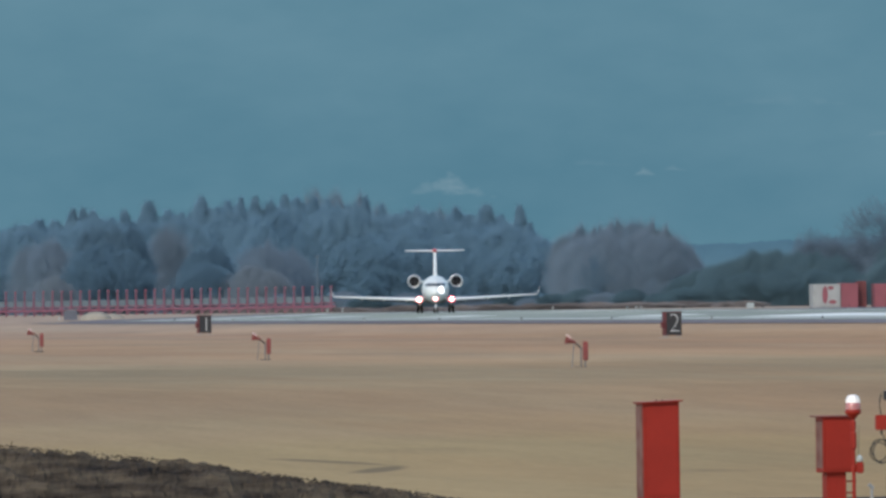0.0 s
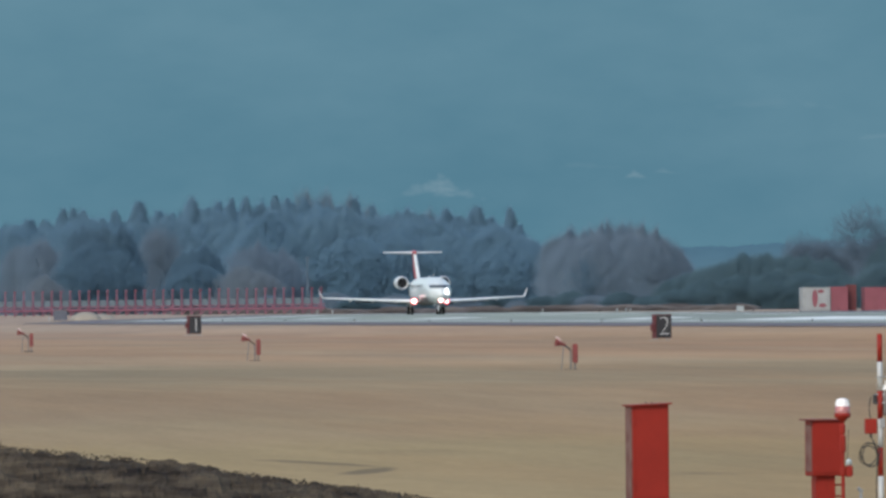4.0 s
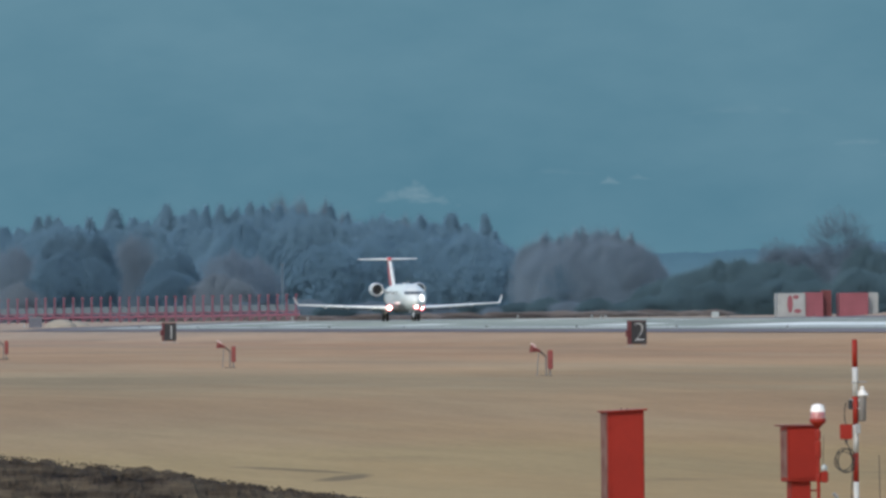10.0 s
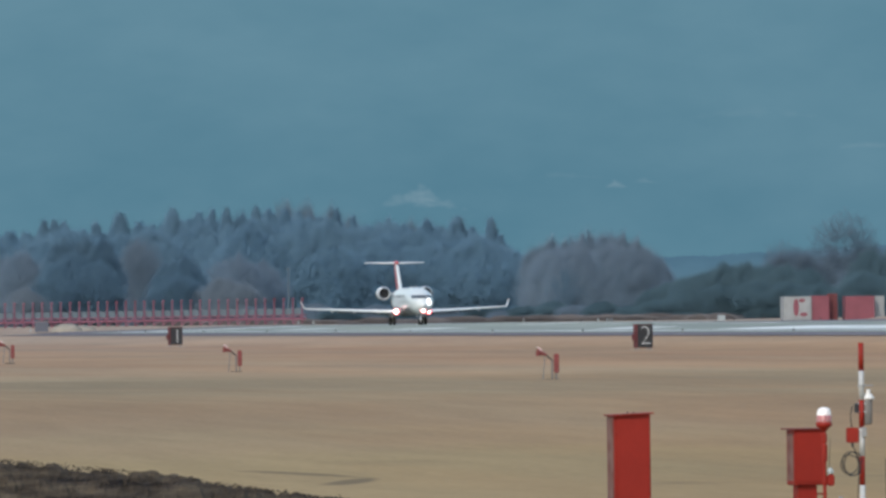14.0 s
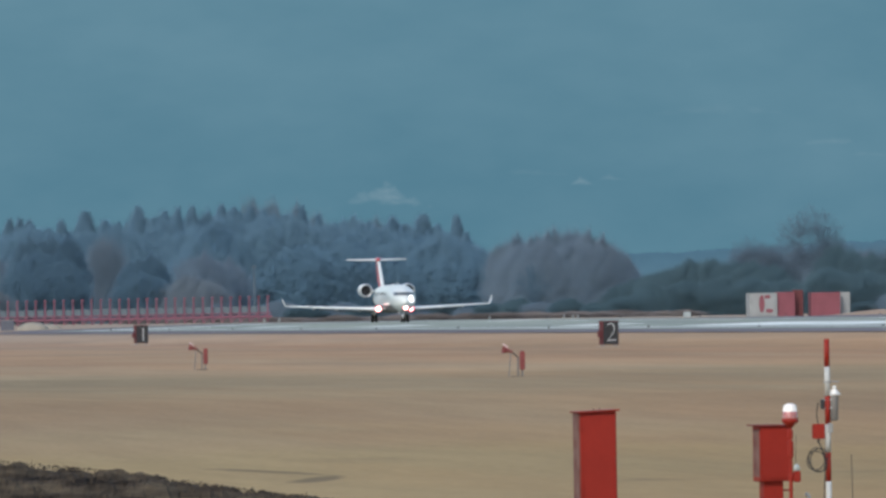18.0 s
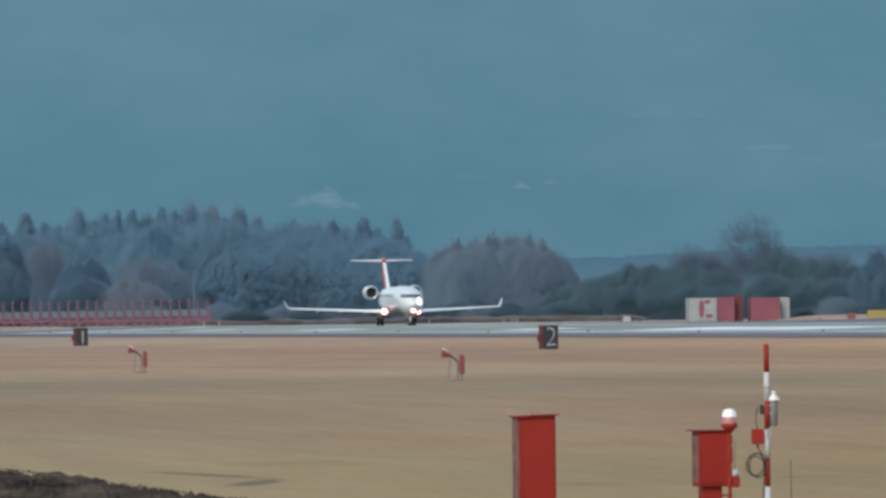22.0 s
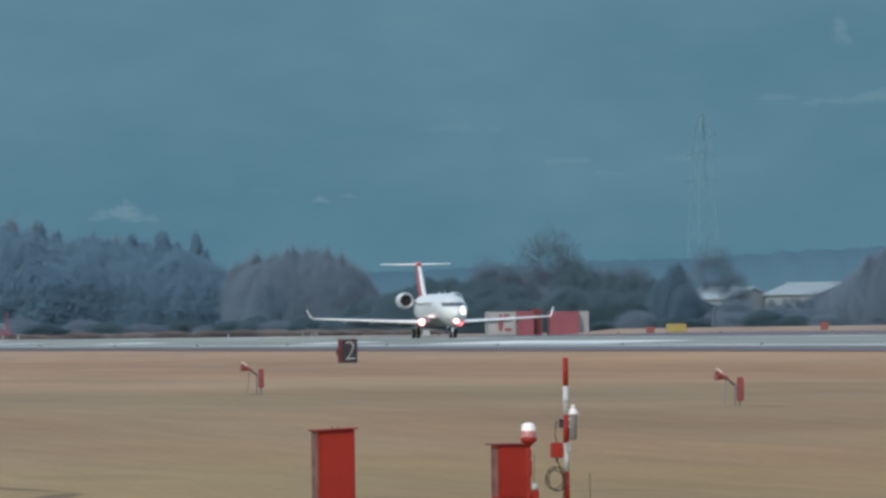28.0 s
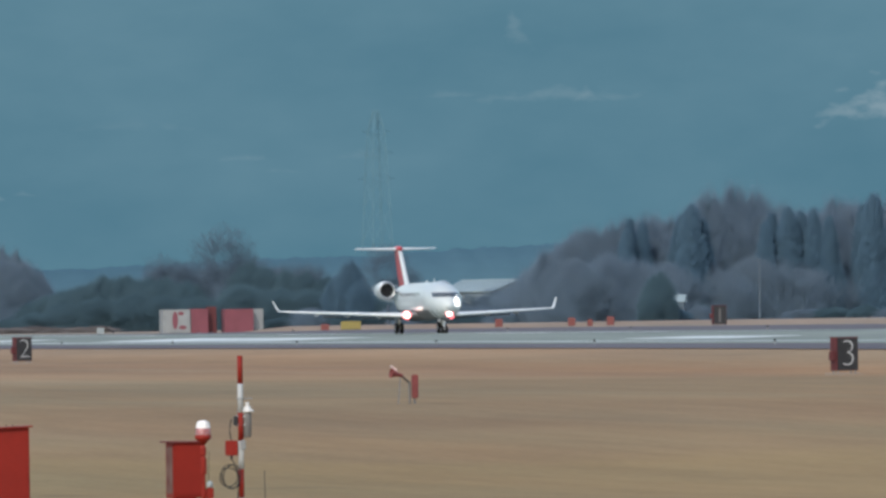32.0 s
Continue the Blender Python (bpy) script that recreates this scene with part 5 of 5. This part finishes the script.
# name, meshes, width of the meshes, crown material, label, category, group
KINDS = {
    "c": ("conifer_tree", CONIFERS, 4.0, CONIFER, "tall dark conifer, tinted blue for haze, in the wood behind the airfield", "tree", "dark conifers"),
    "b": ("bare_tree", BARES, 9.0, BARE, "leafless deciduous tree in winter, tinted blue for haze", "tree", "bare trees"),
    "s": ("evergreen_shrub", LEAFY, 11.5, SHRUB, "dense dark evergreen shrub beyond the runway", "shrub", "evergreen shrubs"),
    "t": ("bare_thicket", TWIGGY, 11.5, THICKET, "leafless thicket of young trees, tinted blue for haze", "thicket", "bare thickets"),
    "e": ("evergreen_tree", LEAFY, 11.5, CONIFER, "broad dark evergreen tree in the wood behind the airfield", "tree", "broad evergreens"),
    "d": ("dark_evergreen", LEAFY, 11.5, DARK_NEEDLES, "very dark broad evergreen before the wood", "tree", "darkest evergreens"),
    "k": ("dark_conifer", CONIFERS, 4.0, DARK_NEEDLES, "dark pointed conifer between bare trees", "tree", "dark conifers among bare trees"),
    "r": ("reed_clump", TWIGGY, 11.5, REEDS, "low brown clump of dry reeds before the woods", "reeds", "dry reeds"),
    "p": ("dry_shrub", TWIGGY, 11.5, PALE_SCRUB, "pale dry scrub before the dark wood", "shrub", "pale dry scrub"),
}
MODELS = {}
tree_rnd = random.Random(77)


def plant(kind, x, y, h, width):
    """One tree of that height and crown width, in metres."""
    name, meshes, base_w, cm, label, category, group = KINDS[kind]
    k = tree_rnd.randrange(len(meshes))
    # Turned only slightly, so the crowns' shading normals keep facing the camera.
    m = Matrix.Translation((x, y, ground_z(x, y) - 0.05)) @ Matrix.Rotation(tree_rnd.uniform(-0.6, 0.6), 4, "Z") @ Matrix.Diagonal((width / base_w, width / base_w, h / 12.0, 1))
    if (kind, k) in MODELS:
        made = copy_thing(MODELS[kind, k], Matrix())
    else:
        made = thing(name, 0, 0, 0, 0, label, category, group)
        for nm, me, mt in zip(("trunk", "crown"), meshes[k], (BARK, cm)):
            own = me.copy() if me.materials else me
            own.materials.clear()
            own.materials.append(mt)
            new(nm, own).parent = made
        MODELS[kind, k] = made
    made.matrix_basis = m
    return made


def grove(kind, rows, grow_w=1.0):
    for x, y, h, w in rows:
        plant(kind, x, y, h, w * grow_w)


# the conifer wood: the trees that make its skyline, x, y, height, width
grove("c", ((191.2, 2290, 12.5, 4.3), (191.7, 2270, 13.2, 3.9), (192.8, 2260, 13.8, 3.4), (194.5, 2255, 14.6, 3.9), (197.8, 2265, 14.5, 3.7), (199.2, 2250, 16.2, 2.5), (201.8, 2262, 16.3, 2.4), (201.8, 2246, 16, 2.5), (205.9, 2260, 14.8, 2.9), (206.9, 2250, 16, 2.5), (211.6, 2262, 17.3, 3.7), (216.1, 2280, 16.1, 3.2), (216.5, 2262, 15.6, 2.4), (218.3, 2250, 17.9, 3), (223.1, 2275, 16.4, 2.4), (223.4, 2262, 17.3, 2.7), (224.6, 2254, 17.7, 2.2), (227.6, 2262, 17.9, 2.4)), 1.7)
grove("c", ((231.7, 2280, 17.1, 2.5), (232.2, 2264, 18.1, 2.5), (235.3, 2276, 17.8, 2.9), (236.3, 2262, 17.6, 2.9), (240.2, 2280, 17.3, 2.5), (245.4, 2300, 16.6, 3.1), (244.1, 2262, 17.6, 2.2), (245.9, 2256, 16.4, 1.7), (250.8, 2280, 15.1, 2.5), (251.7, 2262, 16, 2.2), (256.5, 2284, 15.2, 2.9), (257.6, 2262, 15.9, 2.9), (261.8, 2280, 14.8, 2.5), (262.2, 2262, 16.1, 3.9), (266, 2276, 14.6, 2.5), (265.8, 2250, 15.9, 2.3), (266.5, 2244, 13.2, 2.2), (267.2, 2240, 11, 1.8)), 1.7)
grove("c", ((186, 2290, 12.5, 5), (180, 2300, 12, 5), (174, 2310, 11.5, 5), (168, 2310, 11, 6)))
grove("t", ((245.2, 2310, 17, 5.2), (248.4, 2312, 17, 4.6), (250.5, 2300, 15, 4.3), (259.4, 2302, 14.7, 5.1), (241.9, 2312, 17.4, 4.3)), 1.3)
# the wood between and before them
WOOD_TOP = ((168, 192, 197, 203, 208, 216, 221, 230, 240, 248, 251, 257, 263, 266, 268, 270), (10.5, 13.4, 14.0, 14.9, 14.4, 15.2, 16.0, 16.9, 16.9, 15.4, 14.8, 14.6, 14.4, 13.4, 10.6, 8.6))
for k in range(120):
    x = 168 + 101 * (k + tree_rnd.random()) / 120
    h = lerp(x, *WOOD_TOP)
    if k % 4 == 0:
        plant("c", x, tree_rnd.uniform(2250, 2300), h * tree_rnd.uniform(0.94, 1.03), tree_rnd.uniform(3.6, 5.6))
    else:
        plant("e", x, tree_rnd.uniform(2262, 2310), h * tree_rnd.uniform(0.93, 1.0), tree_rnd.uniform(4.0, 6.5))
for k in range(70):
    x = 168 + 99 * (k + tree_rnd.random()) / 70
    h = lerp(x, *WOOD_TOP)
    plant("e", x, tree_rnd.uniform(2240, 2246), h * tree_rnd.uniform(0.8, 0.97), tree_rnd.uniform(8.0, 13.0))
for k in range(34):
    x = 225 + 42 * (k + tree_rnd.random()) / 34
    plant("e", x, tree_rnd.uniform(2232, 2238), lerp(x, *WOOD_TOP) * tree_rnd.uniform(0.6, 0.92), tree_rnd.uniform(8.0, 13.0))
# what stands before the wood
grove("t", ((189.4, 2168, 10.2, 6.1), (192.7, 2172, 9.2, 4), (206.2, 2176, 12.1, 5.7), (219.7, 2170, 9.8, 7.8), (223.7, 2174, 8.9, 5.7), (186.5, 2176, 9.8, 4.9)), 1.15)
grove("d", ((192.7, 2150, 12.3, 5.6), (195.8, 2152, 13.1, 6.2), (198.6, 2150, 12.5, 5.3), (208.1, 2150, 9.6, 4.8), (210.6, 2152, 9.9, 5.3), (193.6, 2146, 10, 8.8), (197.6, 2146, 9.2, 6.4), (208.8, 2146, 7.5, 7.3)), 1.1)
grove("p", ((215, 2140, 6.4, 6.8), (217.2, 2138, 5.7, 4.8), (187.2, 2140, 5.3, 4.8)), 1.1)
# rounded bare group
grove("t", ((258.6, 2135, 10.2, 3.5), (261.2, 2140, 11.4, 4), (264.5, 2146, 11.3, 4.5), (266.2, 2140, 12.1, 4.8), (269.7, 2144, 12, 5), (271.7, 2138, 11.3, 4.6), (272.9, 2132, 10.7, 4), (273.8, 2128, 8.6, 2.7), (258.5, 2112, 9.8, 5.5), (262, 2108, 10, 6.3), (266.1, 2106, 10, 6.3), (269.4, 2104, 8.3, 4.7)), 1.35)
for k in range(34):
    x = 257.5 + 15.5 * (k + tree_rnd.random()) / 34
    plant("t" if k % 4 else "d", x, tree_rnd.uniform(2104, 2116), lerp(x, (257, 260, 264, 270, 274), (8.0, 9.8, 10.8, 10.4, 7.6)) * tree_rnd.uniform(0.75, 0.97), tree_rnd.uniform(4.0, 6.5))
# dark hedge behind the containers, with bare crowns over it
grove("s", ((257.7, 2000, 4.2, 3.7), (259.7, 1996, 5.4, 4.2), (261.5, 1992, 6.1, 4.2), (263.7, 1990, 6.8, 4.2), (265.8, 1988, 7.7, 4.2), (268.2, 1986, 7.6, 4.5), (270.5, 1984, 7.5, 4.4), (272.6, 1980, 7.2, 4.4), (274.9, 1978, 6.9, 4.4), (254.4, 1970, 2.8, 4.4), (257.9, 1968, 4, 5.1), (262.1, 1966, 4.7, 5.6), (266.3, 1964, 4.9, 5.6), (270.4, 1962, 4.9, 5.6), (273.8, 1960, 4.7, 5.6)), 1.25)
grove("s", ((283.3, 1976, 9.1, 4.4), (285.2, 1974, 8.5, 4.1), (287.5, 1972, 8, 4.1), (289.8, 1970, 7.6, 4.1), (292.1, 1968, 7.2, 3.7), (279.5, 1955, 6.2, 5.8), (283.6, 1953, 5.7, 5.8), (287.7, 1951, 5.4, 5.8), (292, 1950, 4.9, 5.1), (295.4, 1948, 4.2, 4.4), (298, 1946, 3.7, 3.6)), 1.25)
grove("b", ((275.5, 2000, 10.5, 7.2), (277.8, 1996, 9.7, 6), (280.6, 1980, 14.2, 9.2), (284.2, 1990, 10.8, 6.7), (285.8, 1986, 9.8, 5.9), (289.7, 1984, 9, 6.2), (292.2, 1982, 9.2, 5.9), (290.7, 1905, 11.3, 6.6), (302, 1960, 8.2, 4.4)), 1.1)
grove("t", ((275.5, 2003, 8.4, 6), (278.5, 2002, 8.0, 6), (281.6, 1999, 8.6, 6), (285.0, 1996, 8.6, 6), (289.0, 1992, 8.0, 6), (292.6, 1990, 7.6, 6), (296, 1986, 6.6, 5)))
grove("d", ((289.7, 1930, 9.2, 3.3), (290.4, 1926, 6.5, 3.2), (288.5, 1934, 7, 2.9)), 1.15)
# before the warehouses
grove("t", ((297.3, 1930, 3.9, 4.3), (309.8, 1928, 4.9, 4.6), (311.3, 1926, 3.9, 3.6), (303.6, 1926, 2.7, 5.1), (306.3, 1926, 2.6, 4.3), (300.7, 1928, 2.6, 4.3), (294.5, 1926, 2.5, 3.6), (313.3, 1925, 2, 3.6)), 1.15)
plant("b", 308.4, 1929, 5.2, 5.0)
grove("b", ((305.2, 1931, 4.6, 3.6), (311.6, 1930, 4.4, 3.4), (302.4, 1932, 4.0, 3.2)))
grove("t", ((304.6, 1934, 3.4, 3.4), (308.2, 1935, 3.8, 4.0), (312.8, 1936, 3.2, 3.4)))
# the wood to the side of the warehouse
grove("t", ((294.1, 1800, 8.6, 3.1), (296.6, 1806, 9.5, 3.7), (298.4, 1806, 10.5, 4.1), (300.8, 1808, 11.2, 4.5), (303.3, 1810, 11.8, 4.5), (305.9, 1812, 12, 4.1), (308.6, 1812, 12.3, 4.5), (311.1, 1814, 12.3, 4.1), (316.4, 1812, 15, 4.4), (319.8, 1816, 15.7, 4.9), (322.6, 1818, 15.5, 4.1), (333.7, 1824, 14.1, 4.8), (335.3, 1822, 13.8, 4.1), (339.6, 1826, 14, 4.1), (342.8, 1828, 14.4, 5.5), (347.4, 1830, 15, 6.2)), 1.45)
grove("k", ((305.2, 1806, 13.2, 1.6), (306.7, 1806, 12.8, 1.8), (311.6, 1800, 14.8, 2.7), (310.8, 1802, 13.6, 2), (322.5, 1806, 13.7, 2.3), (324.1, 1804, 14.4, 2.4), (326, 1806, 13.8, 2.3), (327.3, 1804, 14.2, 2), (334.5, 1804, 15.8, 2.7), (333.6, 1806, 14.6, 2), (340.1, 1806, 15.6, 3), (337.9, 1806, 15, 2.7)), 1.9)
grove("k", ((304.2, 1803, 12.0, 3.2), (310.4, 1802, 12.4, 3.4), (313.4, 1802, 13.0, 3.6), (321.2, 1803, 12.6, 3.4), (329.0, 1803, 13.2, 3.6)))
for k in range(24):
    x = 297 + 1.95 * k
    plant("t", x, 1795 + 0.25 * (x - 294) + tree_rnd.uniform(0, 4), tree_rnd.uniform(5.0, 8.5), tree_rnd.uniform(6.0, 9.0))
for k in range(100):
    x = 294.5 + 48 * (k + tree_rnd.random()) / 100
    y = tree_rnd.uniform(1806, 1814) + 0.25 * (x - 294)
    h = lerp(x, (292, 297, 303, 310, 316, 343), (6.0, 8.6, 10.6, 11.6, 13.4, 13.8)) * tree_rnd.uniform(0.8, 0.97)
    plant(tree_rnd.choice("tttttttb"), x, y, h, tree_rnd.uniform(5.5, 9.0))
grove("s", ((298.1, 1745, 6.1, 3.4), (296.6, 1743, 3.7, 2.2), (299.3, 1744, 3.4, 1.7)), 1.25)
for k in range(26):
    x = 300 + 2.0 * k
    h = lerp(x, (291, 297, 303, 310, 316, 343), (6.4, 9.0, 11.0, 12.0, 14.0, 14.2))
    plant("t" if k % 3 else "e", x, 1812 + 1.1 * (x - 294) + tree_rnd.uniform(0, 14), h * tree_rnd.uniform(0.84, 0.98), 6.5)
# low growth along the foot of the woods
plant("d", 300.6, 1746, 1.9, 3.4)
plant("t", 303.2, 1747, 2.2, 3.0)
for k in range(46):
    x = 187 + 1.5 * k
    y = lerp(x, (187, 250, 256), (1925, 1925, 1900)) + tree_rnd.uniform(0, 12)
    plant("r", x, y, tree_rnd.uniform(0.5, 0.9), tree_rnd.uniform(3.0, 5.5))
for k in range(60):
    x = 184 + 2.6 * k
    y = lerp(x, (184, 250, 290, 342), (2130, 2070, 1915, 1740)) + tree_rnd.uniform(-6, 6)
    plant("t" if k % 3 == 0 else "s", x, y, tree_rnd.uniform(1.4, 2.8), tree_rnd.uniform(4.0, 6.0))

# distant woods, one uneven ridge of tree tops
bm = bmesh.new()
far_rows = []
for j, (yy, part_h) in enumerate(((3395, 0.0), (3400, 0.45), (3412, 0.8), (3425, 1.0), (3460, 0.9), (3520, 0.5))):
    row = []
    for i in range(900):
        x = 150 + 0.9 * i
        h = lerp(x, (150, 420, 480, 540, 640, 1140), (10.0, 13.0, 14.6, 17.6, 17.6, 16.0)) + 2.2 * noise.noise((x * 0.02, 0, 0)) + 0.4 * noise.noise((x * 0.12, 0, 3))
        row.append(bm.verts.new((x, yy + 0.5 * noise.noise((x * 0.2, j, 1)), 2.6 + h * part_h + (0.5 * noise.noise((x * 0.3, 0, 5)) + 0.35 * noise.noise((x * 0.9, 0, 9)) if j == 3 else 0.0))))
    far_rows.append(row)
for ra, rb in zip(far_rows, far_rows[1:]):
    for i in range(899):
        bm.faces.new((ra[i], ra[i + 1], rb[i + 1], rb[i]))
# Haze is in the ridge's blue base colour.
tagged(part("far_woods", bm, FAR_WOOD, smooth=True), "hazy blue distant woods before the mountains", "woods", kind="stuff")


# ---- mountains ----
def mountain():
    bm = bmesh.new()
    rows = []
    for j in range(15):
        row = []
        for i in range(121):
            a = radians(-80 + 170 * i / 120)
            v = j / 14
            rad = 4350 + 330 * v
            top = 300 + 90 * noise.noise((a * 5, 0, 7)) + 40 * noise.noise((a * 17, 0, 2))
            rad += 25 * noise.noise((a * 14, v * 3, 1)) * v
            row.append(bm.verts.new((rad * math.sin(a), rad * math.cos(a), -30 + (top + 30) * v ** 1.1)))
        rows.append(row)
    for a, b in zip(rows, rows[1:]):
        for i in range(120):
            bm.faces.new((a[i], a[i + 1], b[i + 1], b[i]))
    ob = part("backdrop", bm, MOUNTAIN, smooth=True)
    tagged(ob, "hazy blue mountainside that fills the distance", "mountain", kind="structure")


mountain()


# ---- bare soil ----
def soil_bank():
    bm = bmesh.new()
    rows = []
    xs = axis([(-26, 8, 0.5), (8, 15, 0.03), (15, 17, 0.2)])
    for y in axis([(113, 118, 0.5), (118, 121.4, 0.09), (121.4, 129, 0.6)]):
        across = math.exp(-((y - 121) / 3.6) ** 2)
        row = []
        for x in xs:
            crest = lerp(x, (-26, 0, 8, 10.0, 11.7, 12.5, 13.4, 14.6, 16.5), (3.2, 3.1, 3.01, 2.90, 2.715, 2.59, 2.475, 2.24, 0.8))
            base = ground_z(x, y) - 0.1
            z = base + (crest - base) * across
            z += across * (0.06 * noise.noise((x * 0.9, y * 0.7, 1)) + 0.05 * noise.noise((x * 3.1, y * 2.2, 4)) + 0.045 * noise.noise((x * 6, y * 4, 9)) + 0.034 * noise.noise((x * 14, y * 9, 5)) + 0.02 * noise.noise((x * 31, y * 20, 2)))
            row.append(bm.verts.new((x, y, z)))
        rows.append(row)
    for a, b in zip(rows, rows[1:]):
        for i in range(len(xs) - 1):
            bm.faces.new((a[i], a[i + 1], b[i + 1], b[i]))
    tagged(part("soil_bank", bm, SOIL), "bank of dark turned soil at the field's edge", "soil", kind="structure")
    # clods and root ends lying on the bank
    rnd = random.Random(12)
    vs, fs = [], []
    for k in range(2600):
        x, y = rnd.uniform(8.5, 14.8), rnd.uniform(118.2, 121.6)
        crest = lerp(x, (8, 10.0, 11.7, 12.5, 13.4, 14.6, 16.5), (3.02, 2.92, 2.74, 2.61, 2.49, 2.25, 0.8))
        base = ground_z(x, y) - 0.1
        z = base + (crest - base) * math.exp(-((y - 121) / 3.6) ** 2)
        r = rnd.uniform(0.006, 0.02)
        i = len(vs)
        vs += [Vector((x, y, z)) + Vector((rnd.uniform(0.6, 1.6) * r * a, rnd.uniform(0.6, 1.2) * r * b, rnd.uniform(0.4, 1.1) * r * c)) for a, b, c in ((1, 0, 0), (-1, 0, 0), (0, 1, 0), (0, -1, 0), (0, 0, 1), (0, 0, -1))]
        fs += [(i, i + 2, i + 4), (i + 2, i + 1, i + 4), (i + 1, i + 3, i + 4), (i + 3, i, i + 4)]
    # dead grass and roots that stick out of the bank
    gv, gf = [], []
    for k in range(3500):
        x, y = rnd.uniform(8.3, 15.2), rnd.uniform(117.5, 121.8)
        crest = lerp(x, (8, 10.0, 11.7, 12.5, 13.4, 14.6, 16.5), (3.02, 2.92, 2.74, 2.61, 2.49, 2.25, 0.8))
        base = ground_z(x, y) - 0.1
        z = base + (crest - base) * math.exp(-((y - 121) / 3.6) ** 2)
        i, n = len(gv), rnd.uniform(0.02, 0.09)
        lean = Vector((rnd.gauss(0, 1.5), rnd.gauss(0, 0.4), 0.3)).normalized() * n
        p, w = Vector((x, y, z - 0.012)), rnd.uniform(0.002, 0.006)
        gv += [p - Vector((w, 0, 0)), p + Vector((w, 0, 0)), p + lean * 0.6 + Vector((w * 0.7, 0, 0)), p + lean * 0.6 - Vector((w * 0.7, 0, 0)), p + lean * 1.2 - Vector((0, 0, n * 0.25)), p + Vector((0, w, 0))]
        gf += [(i, i + 1, i + 2, i + 3), (i + 3, i + 2, i + 4), (i + 1, i + 5, i + 2), (i + 5, i, i + 3), (i + 5, i + 3, i + 4, i + 2)]
    me = bpy.data.meshes.new("dead_grass")
    me.from_pydata(gv, [], gf)
    me.materials.append(DEAD_GRASS)
    tagged(new("dead_grass", me), "wisps of dead grass on the dark soil bank", "grass", kind="stuff")
    me = bpy.data.meshes.new("soil_clods")
    me.from_pydata(vs, [], fs)
    me.materials.append(SOIL)
    tagged(new("soil_clods", me), "loose dark clods of earth on the soil bank", "soil", kind="stuff")


soil_bank()


# ---- what moves ----
def motions():
    tail = [(3.5, 1535.2), (13.0, 1535.0), (14.2, 1534.2), (15.5, 1532.2), (16.5, 1529.0), (17.5, 1523.6), (18.5, 1515.1), (19.5, 1503.6), (20.5, 1489.6), (21.5, 1472.6), (22.5, 1452.8), (23.5, 1427.8),
            (24.5, 1400.6), (25.5, 1372.0), (26.5, 1341.5), (27.5, 1309.0), (28.5, 1271.3), (29.5, 1229.6), (30.5, 1186.2), (31.5, 1142.2), (32.0, 1118.6)]
    rows = [(t, pose(171.35, 1535.2 - 11.5, 3.12, 0, 0, turn)) for t, turn in ((0.0, -6.4), (0.5, -5.9), (1.0, -4.9), (1.5, -3.4), (2.0, -2.0), (2.5, -1.1), (3.0, -0.3))]
    rows += [(t, pose(171.38, y - 11.5, 3.12)) for t, y in tail]
    walk(AIRLINER, rows)
    # wheels turn with the ground they cover, as far as a row may turn
    ts, ys = [t for t, _ in tail], [y for _, y in tail]
    for wheel, radius, (x, y, z) in WHEELS:
        angle, spin = 0.0, [(0.0, pose(x, y, z)), (13.0, pose(x, y, z))]
        for k in range(1, 191):
            t = 13.0 + 0.1 * k
            step = (np.interp(t - 0.1, ts, ys) - np.interp(t, ts, ys)) / radius
            angle += math.degrees(min(step, 1.4))
            spin.append((t, pose(x, y, z, angle, 0, 0)))
        walk(wheel, spin)


motions()
